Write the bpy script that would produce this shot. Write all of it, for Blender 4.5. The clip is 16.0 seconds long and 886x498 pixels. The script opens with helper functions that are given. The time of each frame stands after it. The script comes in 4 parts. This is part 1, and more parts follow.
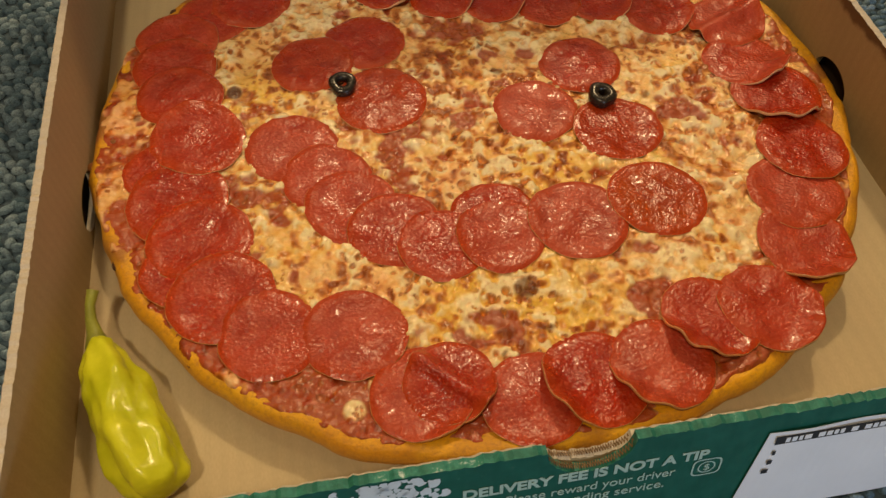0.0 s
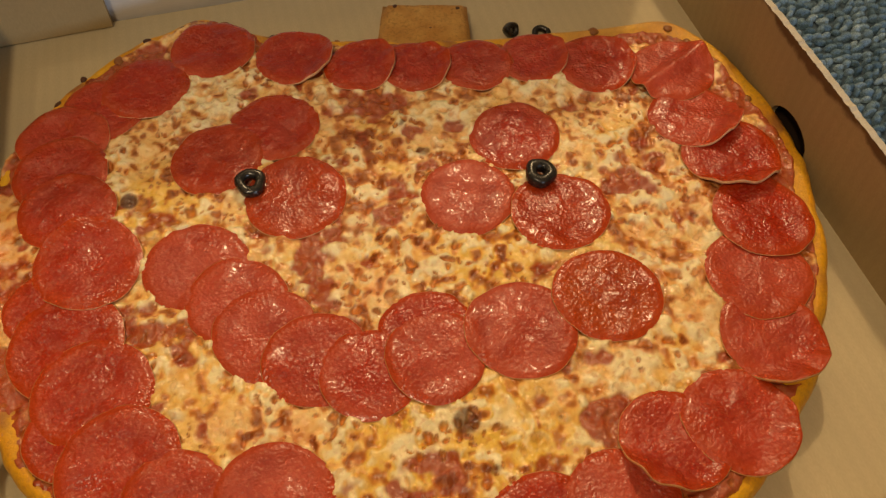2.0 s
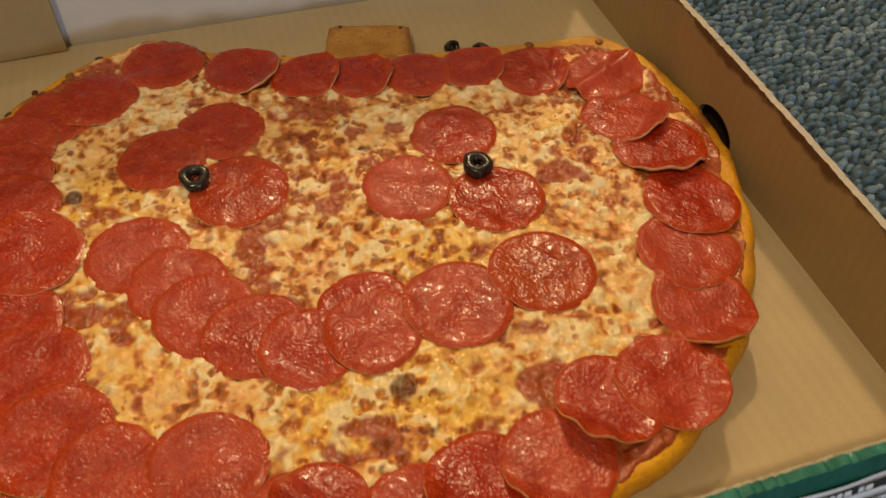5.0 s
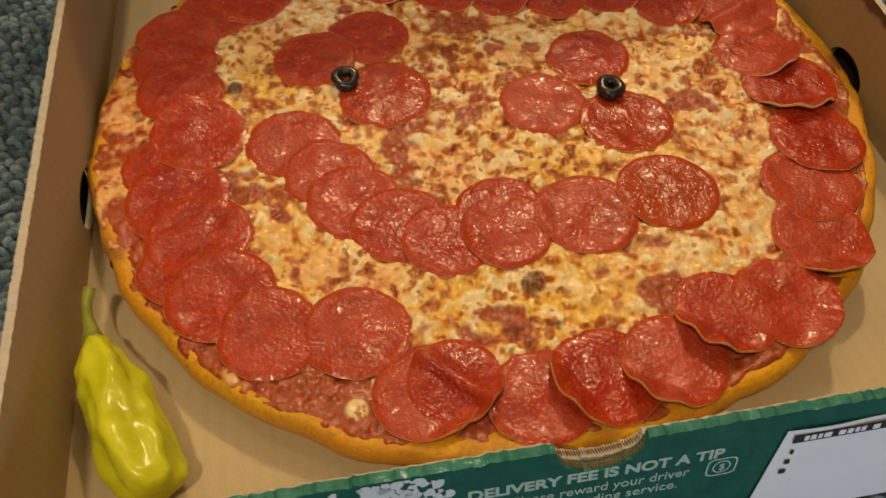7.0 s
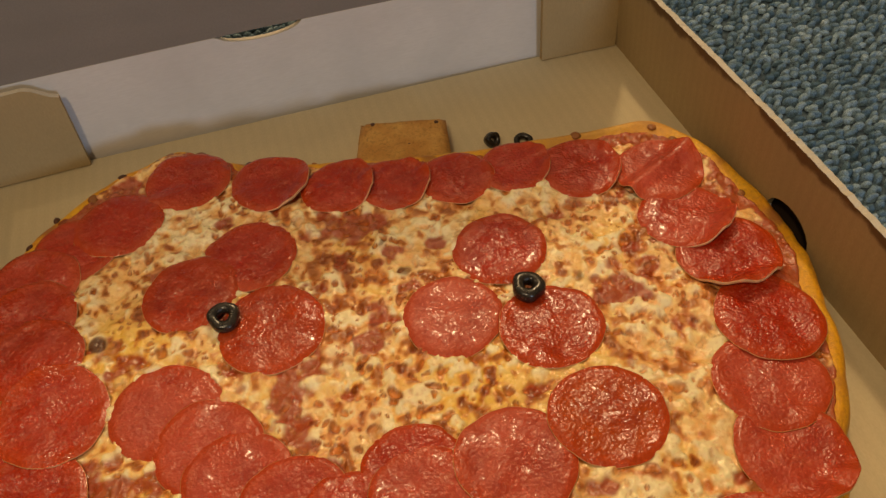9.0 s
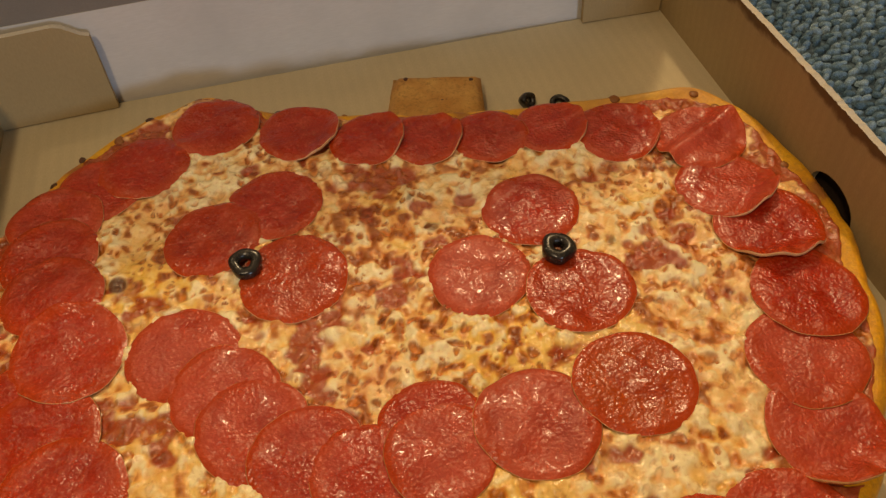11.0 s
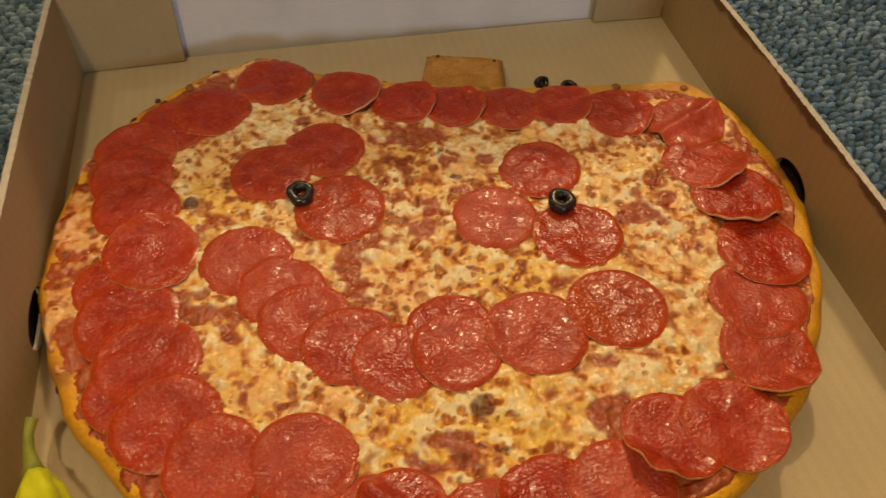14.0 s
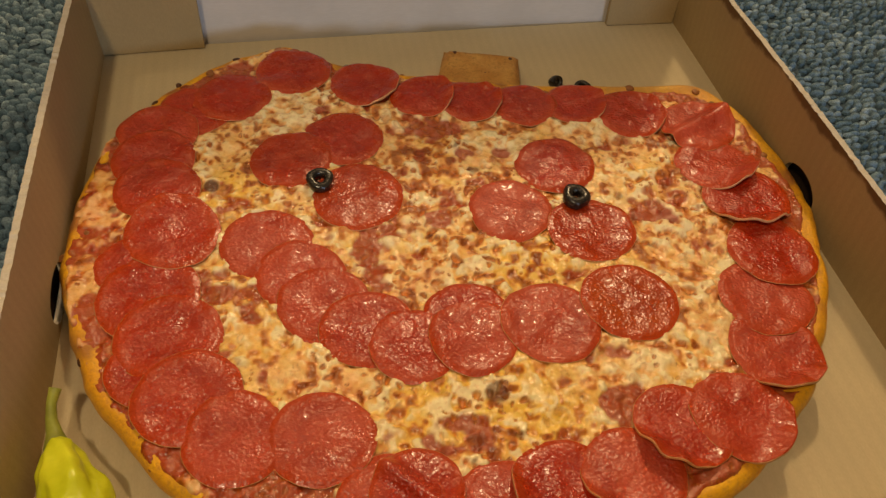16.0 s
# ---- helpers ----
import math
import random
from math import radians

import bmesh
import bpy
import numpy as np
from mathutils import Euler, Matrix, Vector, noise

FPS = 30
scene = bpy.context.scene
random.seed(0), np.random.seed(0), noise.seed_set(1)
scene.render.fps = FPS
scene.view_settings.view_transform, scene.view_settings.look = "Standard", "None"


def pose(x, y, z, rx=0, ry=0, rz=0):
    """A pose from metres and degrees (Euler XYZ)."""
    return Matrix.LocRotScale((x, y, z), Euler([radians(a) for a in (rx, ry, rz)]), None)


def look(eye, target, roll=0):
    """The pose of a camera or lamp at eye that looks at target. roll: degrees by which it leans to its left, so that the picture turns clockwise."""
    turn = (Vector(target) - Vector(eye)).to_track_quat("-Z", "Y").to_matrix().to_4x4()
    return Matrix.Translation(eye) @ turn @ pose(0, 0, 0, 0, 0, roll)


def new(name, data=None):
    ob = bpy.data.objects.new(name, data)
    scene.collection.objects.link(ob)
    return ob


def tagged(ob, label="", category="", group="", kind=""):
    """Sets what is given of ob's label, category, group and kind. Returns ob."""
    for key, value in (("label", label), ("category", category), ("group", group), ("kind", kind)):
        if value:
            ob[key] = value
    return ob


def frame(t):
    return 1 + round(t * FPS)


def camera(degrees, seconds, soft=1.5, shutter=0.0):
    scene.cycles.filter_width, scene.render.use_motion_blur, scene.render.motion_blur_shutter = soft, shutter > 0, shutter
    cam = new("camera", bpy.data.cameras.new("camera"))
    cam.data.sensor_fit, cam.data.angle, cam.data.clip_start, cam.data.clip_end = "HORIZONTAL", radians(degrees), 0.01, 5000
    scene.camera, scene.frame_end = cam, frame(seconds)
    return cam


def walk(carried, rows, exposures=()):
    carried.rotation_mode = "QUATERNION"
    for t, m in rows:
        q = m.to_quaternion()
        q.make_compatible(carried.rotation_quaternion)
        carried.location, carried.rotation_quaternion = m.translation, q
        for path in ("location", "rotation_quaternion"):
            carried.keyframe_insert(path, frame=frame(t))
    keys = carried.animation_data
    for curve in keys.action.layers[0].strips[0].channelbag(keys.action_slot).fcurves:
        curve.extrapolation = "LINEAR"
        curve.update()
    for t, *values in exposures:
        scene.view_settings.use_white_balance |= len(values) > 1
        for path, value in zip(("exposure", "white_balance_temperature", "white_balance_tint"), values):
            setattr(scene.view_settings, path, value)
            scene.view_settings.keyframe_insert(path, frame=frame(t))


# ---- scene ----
cam = camera(57.29, 16.0, soft=1.35, shutter=0.5)
PATH = [
    (0, (-0.07477, -0.26190, 0.28813), (-0.01190, 0.03122, -0.11204), 2.165),
    (0.5, (-0.06506, -0.25105, 0.28658), (0.00592, 0.04301, -0.11153), 2.242),
    (1, (-0.04198, -0.21564, 0.28763), (0.03756, 0.06624, -0.11761), 1.029),
    (1.5, (-0.03715, -0.20201, 0.28005), (0.03816, 0.08465, -0.12263), -0.278),
    (2, (-0.04213, -0.19964, 0.28923), (0.03426, 0.07994, -0.11820), 0.304),
    (2.5, (-0.04209, -0.19976, 0.29055), (0.03297, 0.08341, -0.11464), -0.087),
    (3, (-0.04335, -0.21100, 0.28671), (0.02985, 0.09163, -0.10451), -0.958),
    (3.5, (-0.03947, -0.20031, 0.28324), (0.03621, 0.10423, -0.10603), -0.860),
    (3.7, (-0.03321, -0.19151, 0.29219), (0.04157, 0.10245, -0.10529), -0.659),
    (5.8, (-0.04049, -0.26447, 0.25778), (0.07437, 0.06102, -0.10397), 1.874),
    (6, (-0.02429, -0.25458, 0.27963), (0.05190, 0.04461, -0.11366), -0.394),
    (6.5, (-0.05547, -0.26140, 0.27205), (0.01289, 0.03335, -0.12601), 2.438),
    (7, (-0.07213, -0.26070, 0.27854), (-0.01489, 0.03669, -0.11931), 0.880),
    (7.5, (-0.06822, -0.24591, 0.28596), (-0.01923, 0.05736, -0.10854), -2.850),
    (8, (-0.05362, -0.22289, 0.28446), (0.00420, 0.08658, -0.10398), -4.408),
    (8.5, (-0.02823, -0.19126, 0.28508), (0.04167, 0.12604, -0.09496), -5.786),
    (8.7, (-0.02300, -0.18700, 0.28300), (0.05290, 0.12340, -0.06170), -4.900),
    (10.8, (-0.02540, -0.18610, 0.26520), (0.03720, 0.13780, -0.11010), -3.900),
    (11, (-0.02580, -0.18657, 0.26597), (0.03717, 0.13768, -0.10939), -3.869),
    (11.5, (-0.03228, -0.19189, 0.26883), (0.03214, 0.13157, -0.10697), -2.605),
    (12, (-0.03940, -0.20570, 0.27568), (0.02902, 0.11601, -0.10091), -0.842),
    (12.5, (-0.04733, -0.22309, 0.28586), (0.02195, 0.09923, -0.09006), 0.319),
    (13, (-0.04795, -0.24156, 0.29537), (0.02859, 0.07971, -0.08003), 1.154),
    (13.5, (-0.04498, -0.24454, 0.29976), (0.03366, 0.07883, -0.07340), 1.060),
    (14, (-0.05554, -0.24566, 0.29546), (0.01681, 0.07854, -0.07824), 1.780),
    (14.5, (-0.07216, -0.24965, 0.29838), (0.00197, 0.07728, -0.07259), 3.614),
    (15, (-0.08043, -0.24716, 0.29373), (-0.00513, 0.07862, -0.07802), 4.468),
    (15.5, (-0.07573, -0.24947, 0.29486), (0.00115, 0.07592, -0.07691), 4.458),
    (16, (-0.06998, -0.25279, 0.29563), (0.00944, 0.07207, -0.07607), 4.596),
]
walk(cam, [(t, look(eye, target, roll)) for t, eye, target, roll in PATH])

# ---- light ----
world = bpy.data.worlds.new("room_air")
world.use_nodes = True
world.node_tree.nodes["Background"].inputs[0].default_value = (1.0, 0.9, 0.78, 1)
world.node_tree.nodes["Background"].inputs[1].default_value = 0.05
scene.world = world


def bulb(name, place, watts, colour, radius):
    data = bpy.data.lights.new(name, "POINT")
    data.energy, data.color, data.shadow_soft_size = watts, colour, radius
    ob = new(name, data)
    ob.location = place
    return ob


bulb("ceiling_bulb_back_right", (0.58, 1.62, 2.1), 82, (1.0, 0.72, 0.39), 0.05)
bulb("ceiling_bulb_back_left", (-0.98, 1.05, 2.1), 11, (1.0, 0.72, 0.39), 0.05)
bulb("standing_lamp_bulb", (-0.34, -0.54, 1.00), 16, (1.0, 0.76, 0.46), 0.04)
# Unseen cool fill added in front to lift the sticker and rear wall.
bulb("cool_screen_glow", (0.30, -1.35, 0.34), 19, (0.60, 0.77, 1.0), 0.12)


# ---- materials ----
def shader(name, rough=0.6, metal=0.0, spec=0.5):
    m = bpy.data.materials.new(name)
    m.use_nodes = True
    nt = m.node_tree
    b = nt.nodes["Principled BSDF"]
    b.inputs["Roughness"].default_value = rough
    b.inputs["Metallic"].default_value = metal
    b.inputs["Specular IOR Level"].default_value = spec
    return m, nt, b


def link(nt, a, b):
    nt.links.new(a, b)


def coords(nt):
    return nt.nodes.new("ShaderNodeTexCoord").outputs["Object"]


def noise_tex(nt, co, scale, detail=4.0, rough=0.55, stretch=None, distort=0.0):
    if stretch:
        mp = nt.nodes.new("ShaderNodeMapping")
        mp.inputs["Scale"].default_value = stretch
        link(nt, co, mp.inputs["Vector"])
        co = mp.outputs["Vector"]
    n = nt.nodes.new("ShaderNodeTexNoise")
    n.inputs["Scale"].default_value = scale
    n.inputs["Detail"].default_value = detail
    n.inputs["Roughness"].default_value = rough
    n.inputs["Distortion"].default_value = distort
    link(nt, co, n.inputs["Vector"])
    return n.outputs["Fac"]


def ramp(nt, fac, *stops):
    r = nt.nodes.new("ShaderNodeValToRGB")
    while len(r.color_ramp.elements) < len(stops):
        r.color_ramp.elements.new(0.5)
    for e, (p, c) in zip(r.color_ramp.elements, stops):
        e.position = p
        e.color = (*c, 1) if len(c) == 3 else c
    link(nt, fac, r.inputs["Fac"])
    return r.outputs["Color"]


def grey(v):
    return (v, v, v)


def mix(nt, fac, a, b, kind="MIX"):
    n = nt.nodes.new("ShaderNodeMix")
    n.data_type, n.blend_type = "RGBA", kind
    for value, i in ((fac, 0), (a, 6), (b, 7)):
        if isinstance(value, (int, float)):
            n.inputs[i].default_value = value
        elif isinstance(value, tuple):
            n.inputs[i].default_value = (*value, 1)
        else:
            link(nt, value, n.inputs[i])
    return n.outputs[2]


def bump(nt, b, height, distance, strength=1.0, before=None):
    n = nt.nodes.new("ShaderNodeBump")
    n.inputs["Distance"].default_value = distance
    n.inputs["Strength"].default_value = strength
    link(nt, height, n.inputs["Height"])
    if before is not None:
        link(nt, before, n.inputs["Normal"])
    link(nt, n.outputs["Normal"], b.inputs["Normal"])
    return n.outputs["Normal"]


def attr(nt, name):
    n = nt.nodes.new("ShaderNodeAttribute")
    n.attribute_name = name
    return n.outputs["Fac"]


def kraft(name, light, dark, grain=(1, 1, 1), stain=False, ribs="Y"):
    m, nt, b = shader(name, 0.72, spec=0.25)
    co = coords(nt)
    fibre = noise_tex(nt, co, 1300, 3, stretch=grain)
    blotch = noise_tex(nt, co, 28, 5)
    col = mix(nt, ramp(nt, fibre, (0.1, grey(0)), (0.9, grey(1))), dark, light)
    col = mix(nt, ramp(nt, blotch, (0.35, grey(0)), (0.75, grey(0.5))), col, tuple(v * 0.74 for v in light))
    if stain:
        # oil soaked into the board along the top edge
        sep = nt.nodes.new("ShaderNodeSeparateXYZ")
        link(nt, co, sep.inputs[0])
        edge = noise_tex(nt, co, 26, 6, 0.6)
        add = nt.nodes.new("ShaderNodeMath")
        add.operation = "MULTIPLY_ADD"
        link(nt, edge, add.inputs[0])
        add.inputs[1].default_value = 0.24
        high = nt.nodes.new("ShaderNodeMath")
        high.operation = "MULTIPLY"
        link(nt, sep.outputs["Z"], high.inputs[0])
        high.inputs[1].default_value = 10
        link(nt, high.outputs[0], add.inputs[2])
        oil = ramp(nt, add.outputs[0], (0.600, grey(0)), (0.628, grey(0.85)))
        col = mix(nt, oil, col, (0.10, 0.045, 0.016))
    # the flutes show through the liner as faint ribs
    rib = nt.nodes.new("ShaderNodeTexWave")
    rib.bands_direction = ribs
    rib.inputs["Scale"].default_value = 52
    rib.inputs["Distortion"].default_value = 0.3
    rib.inputs["Detail"].default_value = 2
    link(nt, co, rib.inputs["Vector"])
    col = mix(nt, ramp(nt, rib.outputs["Fac"], (0.2, grey(0.06)), (0.8, grey(0))), col, tuple(v * 0.55 for v in dark))
    link(nt, col, b.inputs["Base Color"])
    first = bump(nt, b, fibre, 0.0001, 0.3)
    bump(nt, b, rib.outputs["Fac"], 0.0003, 0.12, first)
    return m


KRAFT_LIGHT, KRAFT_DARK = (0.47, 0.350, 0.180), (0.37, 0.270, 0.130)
# Walls' kraft in a lighter tone: the floor's stronger light is in the colour.
KRAFT = kraft("lit_kraft_board", (0.64, 0.535, 0.345), (0.53, 0.43, 0.26), (1, 0.4, 1), ribs="X")
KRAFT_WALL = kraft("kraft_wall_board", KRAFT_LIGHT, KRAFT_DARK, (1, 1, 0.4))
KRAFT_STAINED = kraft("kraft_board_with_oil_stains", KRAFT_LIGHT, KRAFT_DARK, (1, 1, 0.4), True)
KRAFT_EDGE = kraft("cut_board_edge", (0.74, 0.68, 0.58), (0.50, 0.42, 0.31), (1, 1, 1))
# Kraft darkened to grey; the shade on the lid's inside is painted in.
LID_BOARD = kraft("shaded_lid_board", (0.24, 0.205, 0.18), (0.19, 0.160, 0.14))
# Near-black kraft: paints in the shade seen through the side vents.
KRAFT_DIM = kraft("vent_shade_board", (0.055, 0.032, 0.018), (0.035, 0.02, 0.011))
# Kraft paled towards white; the cool light on the rear wall is painted in.
REAR_BOARD = kraft("light_paled_rear_board", (0.72, 0.68, 0.64), (0.62, 0.58, 0.54), (0.15, 1, 1))


def make_green():
    m, nt, b = shader("green_printed_board", 0.42, spec=0.45)
    co = coords(nt)
    n = noise_tex(nt, co, 160, 5)
    col = mix(nt, ramp(nt, n, (0.35, grey(0)), (0.7, grey(1))), (0.006, 0.085, 0.062), (0.012, 0.115, 0.085))
    worn = noise_tex(nt, co, 420, 6, 0.7)
    col = mix(nt, ramp(nt, worn, (0.66, grey(0)), (0.72, grey(0.5))), col, (0.25, 0.42, 0.36))
    link(nt, col, b.inputs["Base Color"])
    flute = nt.nodes.new("ShaderNodeTexWave")
    flute.inputs["Scale"].default_value = 85
    link(nt, co, flute.inputs["Vector"])
    bump(nt, b, flute.outputs["Fac"], 0.0003, 0.25)
    return m


def make_green_edge():
    m, nt, b = shader("worn_green_edge", 0.6)
    co = coords(nt)
    n = noise_tex(nt, co, 130, 6, 0.7)
    col = ramp(nt, n, (0.44, (0.012, 0.14, 0.10)), (0.60, (0.04, 0.25, 0.19)), (0.66, (0.50, 0.62, 0.58)), (0.74, (0.75, 0.78, 0.78)))
    link(nt, col, b.inputs["Base Color"])
    return m


def make_plain(name, colour, rough=0.6, vary=0.12, scale=300, spec=0.4):
    m, nt, b = shader(name, rough, spec=spec)
    n = noise_tex(nt, coords(nt), scale, 5)
    low = tuple(v * (1 - vary) for v in colour)
    link(nt, mix(nt, ramp(nt, n, (0.3, grey(0)), (0.7, grey(1))), low, colour), b.inputs["Base Color"])
    return m


GREEN, GREEN_EDGE = make_green(), make_green_edge()
INK_WHITE = make_plain("pale_green_print", (0.40, 0.56, 0.50), 0.5)
INK_DARK = make_plain("black_thermal_print", (0.03, 0.03, 0.035), 0.4)
PAPER = make_plain("white_sticker_paper", (0.84, 0.87, 0.94), 0.28, 0.05, 60, 0.6)


def make_pepperoni():
    """Cured sausage. The field tone runs from oily orange-brown over red to dusty pink."""
    m, nt, b = shader("cured_red_sausage", 0.3, spec=0.42)
    co = coords(nt)
    info = nt.nodes.new("ShaderNodeObjectInfo")
    shift = nt.nodes.new("ShaderNodeVectorMath")
    shift.operation = "MULTIPLY_ADD"
    link(nt, info.outputs["Random"], shift.inputs[0])
    shift.inputs[1].default_value = (3.1, 5.3, 1.7)
    link(nt, co, shift.inputs[2])
    co = shift.outputs[0]
    tone = attr(nt, "tone")
    body = ramp(nt, tone, (0.0, (0.46, 0.062, 0.003)), (0.33, (0.42, 0.022, 0.003)), (0.66, (0.48, 0.042, 0.014)), (1.0, (0.55, 0.088, 0.046)))
    broad = noise_tex(nt, co, 60, 3, 0.5, distort=0.6)
    col = mix(nt, ramp(nt, broad, (0.38, grey(0.50)), (0.60, grey(0))), body, (0.27, 0.012, 0.003))
    mottled = noise_tex(nt, co, 170, 4, 0.6, distort=0.5)
    col = mix(nt, ramp(nt, mottled, (0.50, grey(0)), (0.74, grey(0.35))), col, (0.56, 0.105, 0.052))
    fleck = noise_tex(nt, co, 620, 3, 0.6)
    col = mix(nt, ramp(nt, fleck, (0.55, grey(0)), (0.74, grey(0.52))), col, (0.68, 0.21, 0.11))
    pit = noise_tex(nt, co, 420, 2, 0.6)
    col = mix(nt, ramp(nt, pit, (0.28, grey(0.35)), (0.40, grey(0))), col, (0.20, 0.010, 0.003))
    col = mix(nt, attr(nt, "edge"), col, (0.50, 0.054, 0.004))
    link(nt, col, b.inputs["Base Color"])
    wet = noise_tex(nt, co, 70, 4)
    dull = mix(nt, tone, (0.55, 0.55, 0.55), (1.0, 1.0, 1.0))
    link(nt, mix(nt, 1.0, ramp(nt, wet, (0.36, grey(0.24)), (0.60, grey(0.52))), dull, "MULTIPLY"), b.inputs["Roughness"])
    b.inputs["Coat Weight"].default_value = 0.15
    b.inputs["Coat Roughness"].default_value = 0.12
    first = bump(nt, b, noise_tex(nt, co, 780, 1, 0.4), 0.0009, 0.52)
    bump(nt, b, noise_tex(nt, co, 260, 1), 0.0010, 0.14, first)
    return m


PEPPERONI = make_pepperoni()
PEPPERONI_RIM = make_plain("thin_crisped_sausage_rim", (0.80, 0.41, 0.17), 0.4, 0.30, 400)


def make_cheese():
    m, nt, b = shader("baked_cheese_and_sauce", 0.3, spec=0.55)
    co = coords(nt)
    fine = noise_tex(nt, co, 520, 3, 0.55)
    mid = noise_tex(nt, co, 150, 4, 0.55, distort=0.8)
    col = mix(nt, ramp(nt, mid, (0.36, grey(0)), (0.64, grey(1))), (0.95, 0.53, 0.17), (0.98, 0.70, 0.31))
    blush = noise_tex(nt, co, 75, 3, 0.6)
    col = mix(nt, ramp(nt, blush, (0.50, grey(0)), (0.68, grey(0.50))), col, (0.86, 0.33, 0.115))
    col = mix(nt, attr(nt, "oil"), col, (0.93, 0.58, 0.05))
    col = mix(nt, attr(nt, "milky"), col, (1.0, 0.82, 0.48))
    col = mix(nt, attr(nt, "tan"), col, (0.66, 0.165, 0.010))
    col = mix(nt, attr(nt, "sauce"), col, (0.36, 0.024, 0.005))
    col = mix(nt, attr(nt, "brown"), col, (0.19, 0.034, 0.003))
    col = mix(nt, attr(nt, "char"), col, (0.085, 0.018, 0.005))
    col = mix(nt, ramp(nt, fine, (0.30, grey(0.30)), (0.46, grey(0))), col, (0.62, 0.20, 0.03))
    link(nt, col, b.inputs["Base Color"])
    wet = noise_tex(nt, co, 80, 3)
    link(nt, ramp(nt, wet, (0.35, grey(0.16)), (0.65, grey(0.36))), b.inputs["Roughness"])
    b.inputs["Subsurface Weight"].default_value = 0.12
    b.inputs["Subsurface Radius"].default_value = (0.002, 0.001, 0.0005)
    b.inputs["Subsurface Scale"].default_value = 1.0
    bump(nt, b, fine, 0.0010, 0.55)
    return m


def make_crust():
    m, nt, b = shader("golden_baked_crust", 0.5, spec=0.4)
    co = coords(nt)
    broad = noise_tex(nt, co, 45, 5)
    fine = noise_tex(nt, co, 500, 4, 0.65)
    col = mix(nt, ramp(nt, broad, (0.35, grey(0)), (0.65, grey(1))), (0.74, 0.32, 0.008), (0.88, 0.48, 0.012))
    col = mix(nt, ramp(nt, fine, (0.3, grey(0.5)), (0.55, grey(0))), col, (0.42, 0.16, 0.035))
    col = mix(nt, attr(nt, "toast"), col, (0.33, 0.115, 0.03))
    col = mix(nt, attr(nt, "pale"), col, (0.62, 0.34, 0.09))
    link(nt, col, b.inputs["Base Color"])
    bump(nt, b, fine, 0.0008, 0.6)
    return m


def make_dough(name, light, dark):
    m, nt, b = shader(name, 0.62, spec=0.3)
    co = coords(nt)
    n = noise_tex(nt, co, 90, 5)
    fine = noise_tex(nt, co, 600, 4, 0.65)
    col = mix(nt, ramp(nt, n, (0.35, grey(0)), (0.65, grey(1))), dark, light)
    col = mix(nt, ramp(nt, fine, (0.32, grey(0.6)), (0.5, grey(0))), col, tuple(v * 0.5 for v in dark))
    link(nt, col, b.inputs["Base Color"])
    bump(nt, b, fine, 0.0006, 0.6)
    return m


def make_olive():
    m, nt, b = shader("black_olive_flesh", 0.24, spec=0.5)
    n = noise_tex(nt, coords(nt), 300, 4)
    link(nt, ramp(nt, n, (0.35, (0.010, 0.008, 0.007)), (0.7, (0.035, 0.026, 0.018))), b.inputs["Base Color"])
    bump(nt, b, n, 0.0004, 0.4)
    return m


def make_pepper():
    m, nt, b = shader("pickled_yellow_green_skin", 0.24, spec=0.5)
    co = coords(nt)
    n = noise_tex(nt, co, 60, 4)
    streak = noise_tex(nt, co, 240, 4, stretch=(1, 0.2, 1))
    col = mix(nt, ramp(nt, n, (0.35, grey(0)), (0.65, grey(1))), (0.54, 0.59, 0.010), (0.74, 0.76, 0.030))
    col = mix(nt, ramp(nt, streak, (0.6, grey(0)), (0.75, grey(0.35))), col, (0.66, 0.62, 0.14))
    link(nt, col, b.inputs["Base Color"])
    b.inputs["Subsurface Weight"].default_value = 0.2
    b.inputs["Subsurface Radius"].default_value = (0.004, 0.004, 0.001)
    b.inputs["Subsurface Scale"].default_value = 1.0
    bump(nt, b, n, 0.002, 0.5)
    return m


def make_carpet():
    m, nt, b = shader("blue_grey_carpet_yarn", 0.9, spec=0.15)
    geo = nt.nodes.new("ShaderNodeNewGeometry")
    co = coords(nt)
    base = ramp(nt, geo.outputs["Random Per Island"], (0.0, (0.10, 0.165, 0.22)), (0.3, (0.20, 0.30, 0.385)), (0.75, (0.30, 0.42, 0.52)), (1.0, (0.45, 0.58, 0.67)))
    n = noise_tex(nt, co, 14, 4)
    col = mix(nt, ramp(nt, n, (0.35, grey(0)), (0.65, grey(0.45))), base, (0.08, 0.15, 0.22))
    fine = noise_tex(nt, co, 1400, 3)
    col = mix(nt, ramp(nt, fine, (0.35, grey(0.5)), (0.6, grey(0))), col, (0.02, 0.035, 0.045))
    link(nt, col, b.inputs["Base Color"])
    bump(nt, b, fine, 0.0008, 0.7)
    return m


CHEESE, CRUST, OLIVE, PEPPER, CARPET = make_cheese(), make_crust(), make_olive(), make_pepper(), make_carpet()
DOUGH_STEM = make_dough("toasted_dough", (0.62, 0.34, 0.085), (0.48, 0.22, 0.045))
CHAR = make_plain("charred_dough_blister", (0.10, 0.035, 0.015), 0.5, 0.4)
BLISTER = make_plain("browned_dough_blister", (0.36, 0.13, 0.03), 0.45, 0.4)
PEPPER_STEM = make_plain("olive_green_stalk", (0.34, 0.36, 0.05), 0.45, 0.3, 200)
CARPET_BASE = make_plain("carpet_ground_weave", (0.10, 0.155, 0.21), 0.95, 0.75, 260)
PLASTER = make_plain("tan_wall_paint", (0.36, 0.30, 0.23), 0.8, 0.04, 8)
CEILING = make_plain("white_ceiling_paint", (0.55, 0.52, 0.47), 0.8, 0.04, 8)


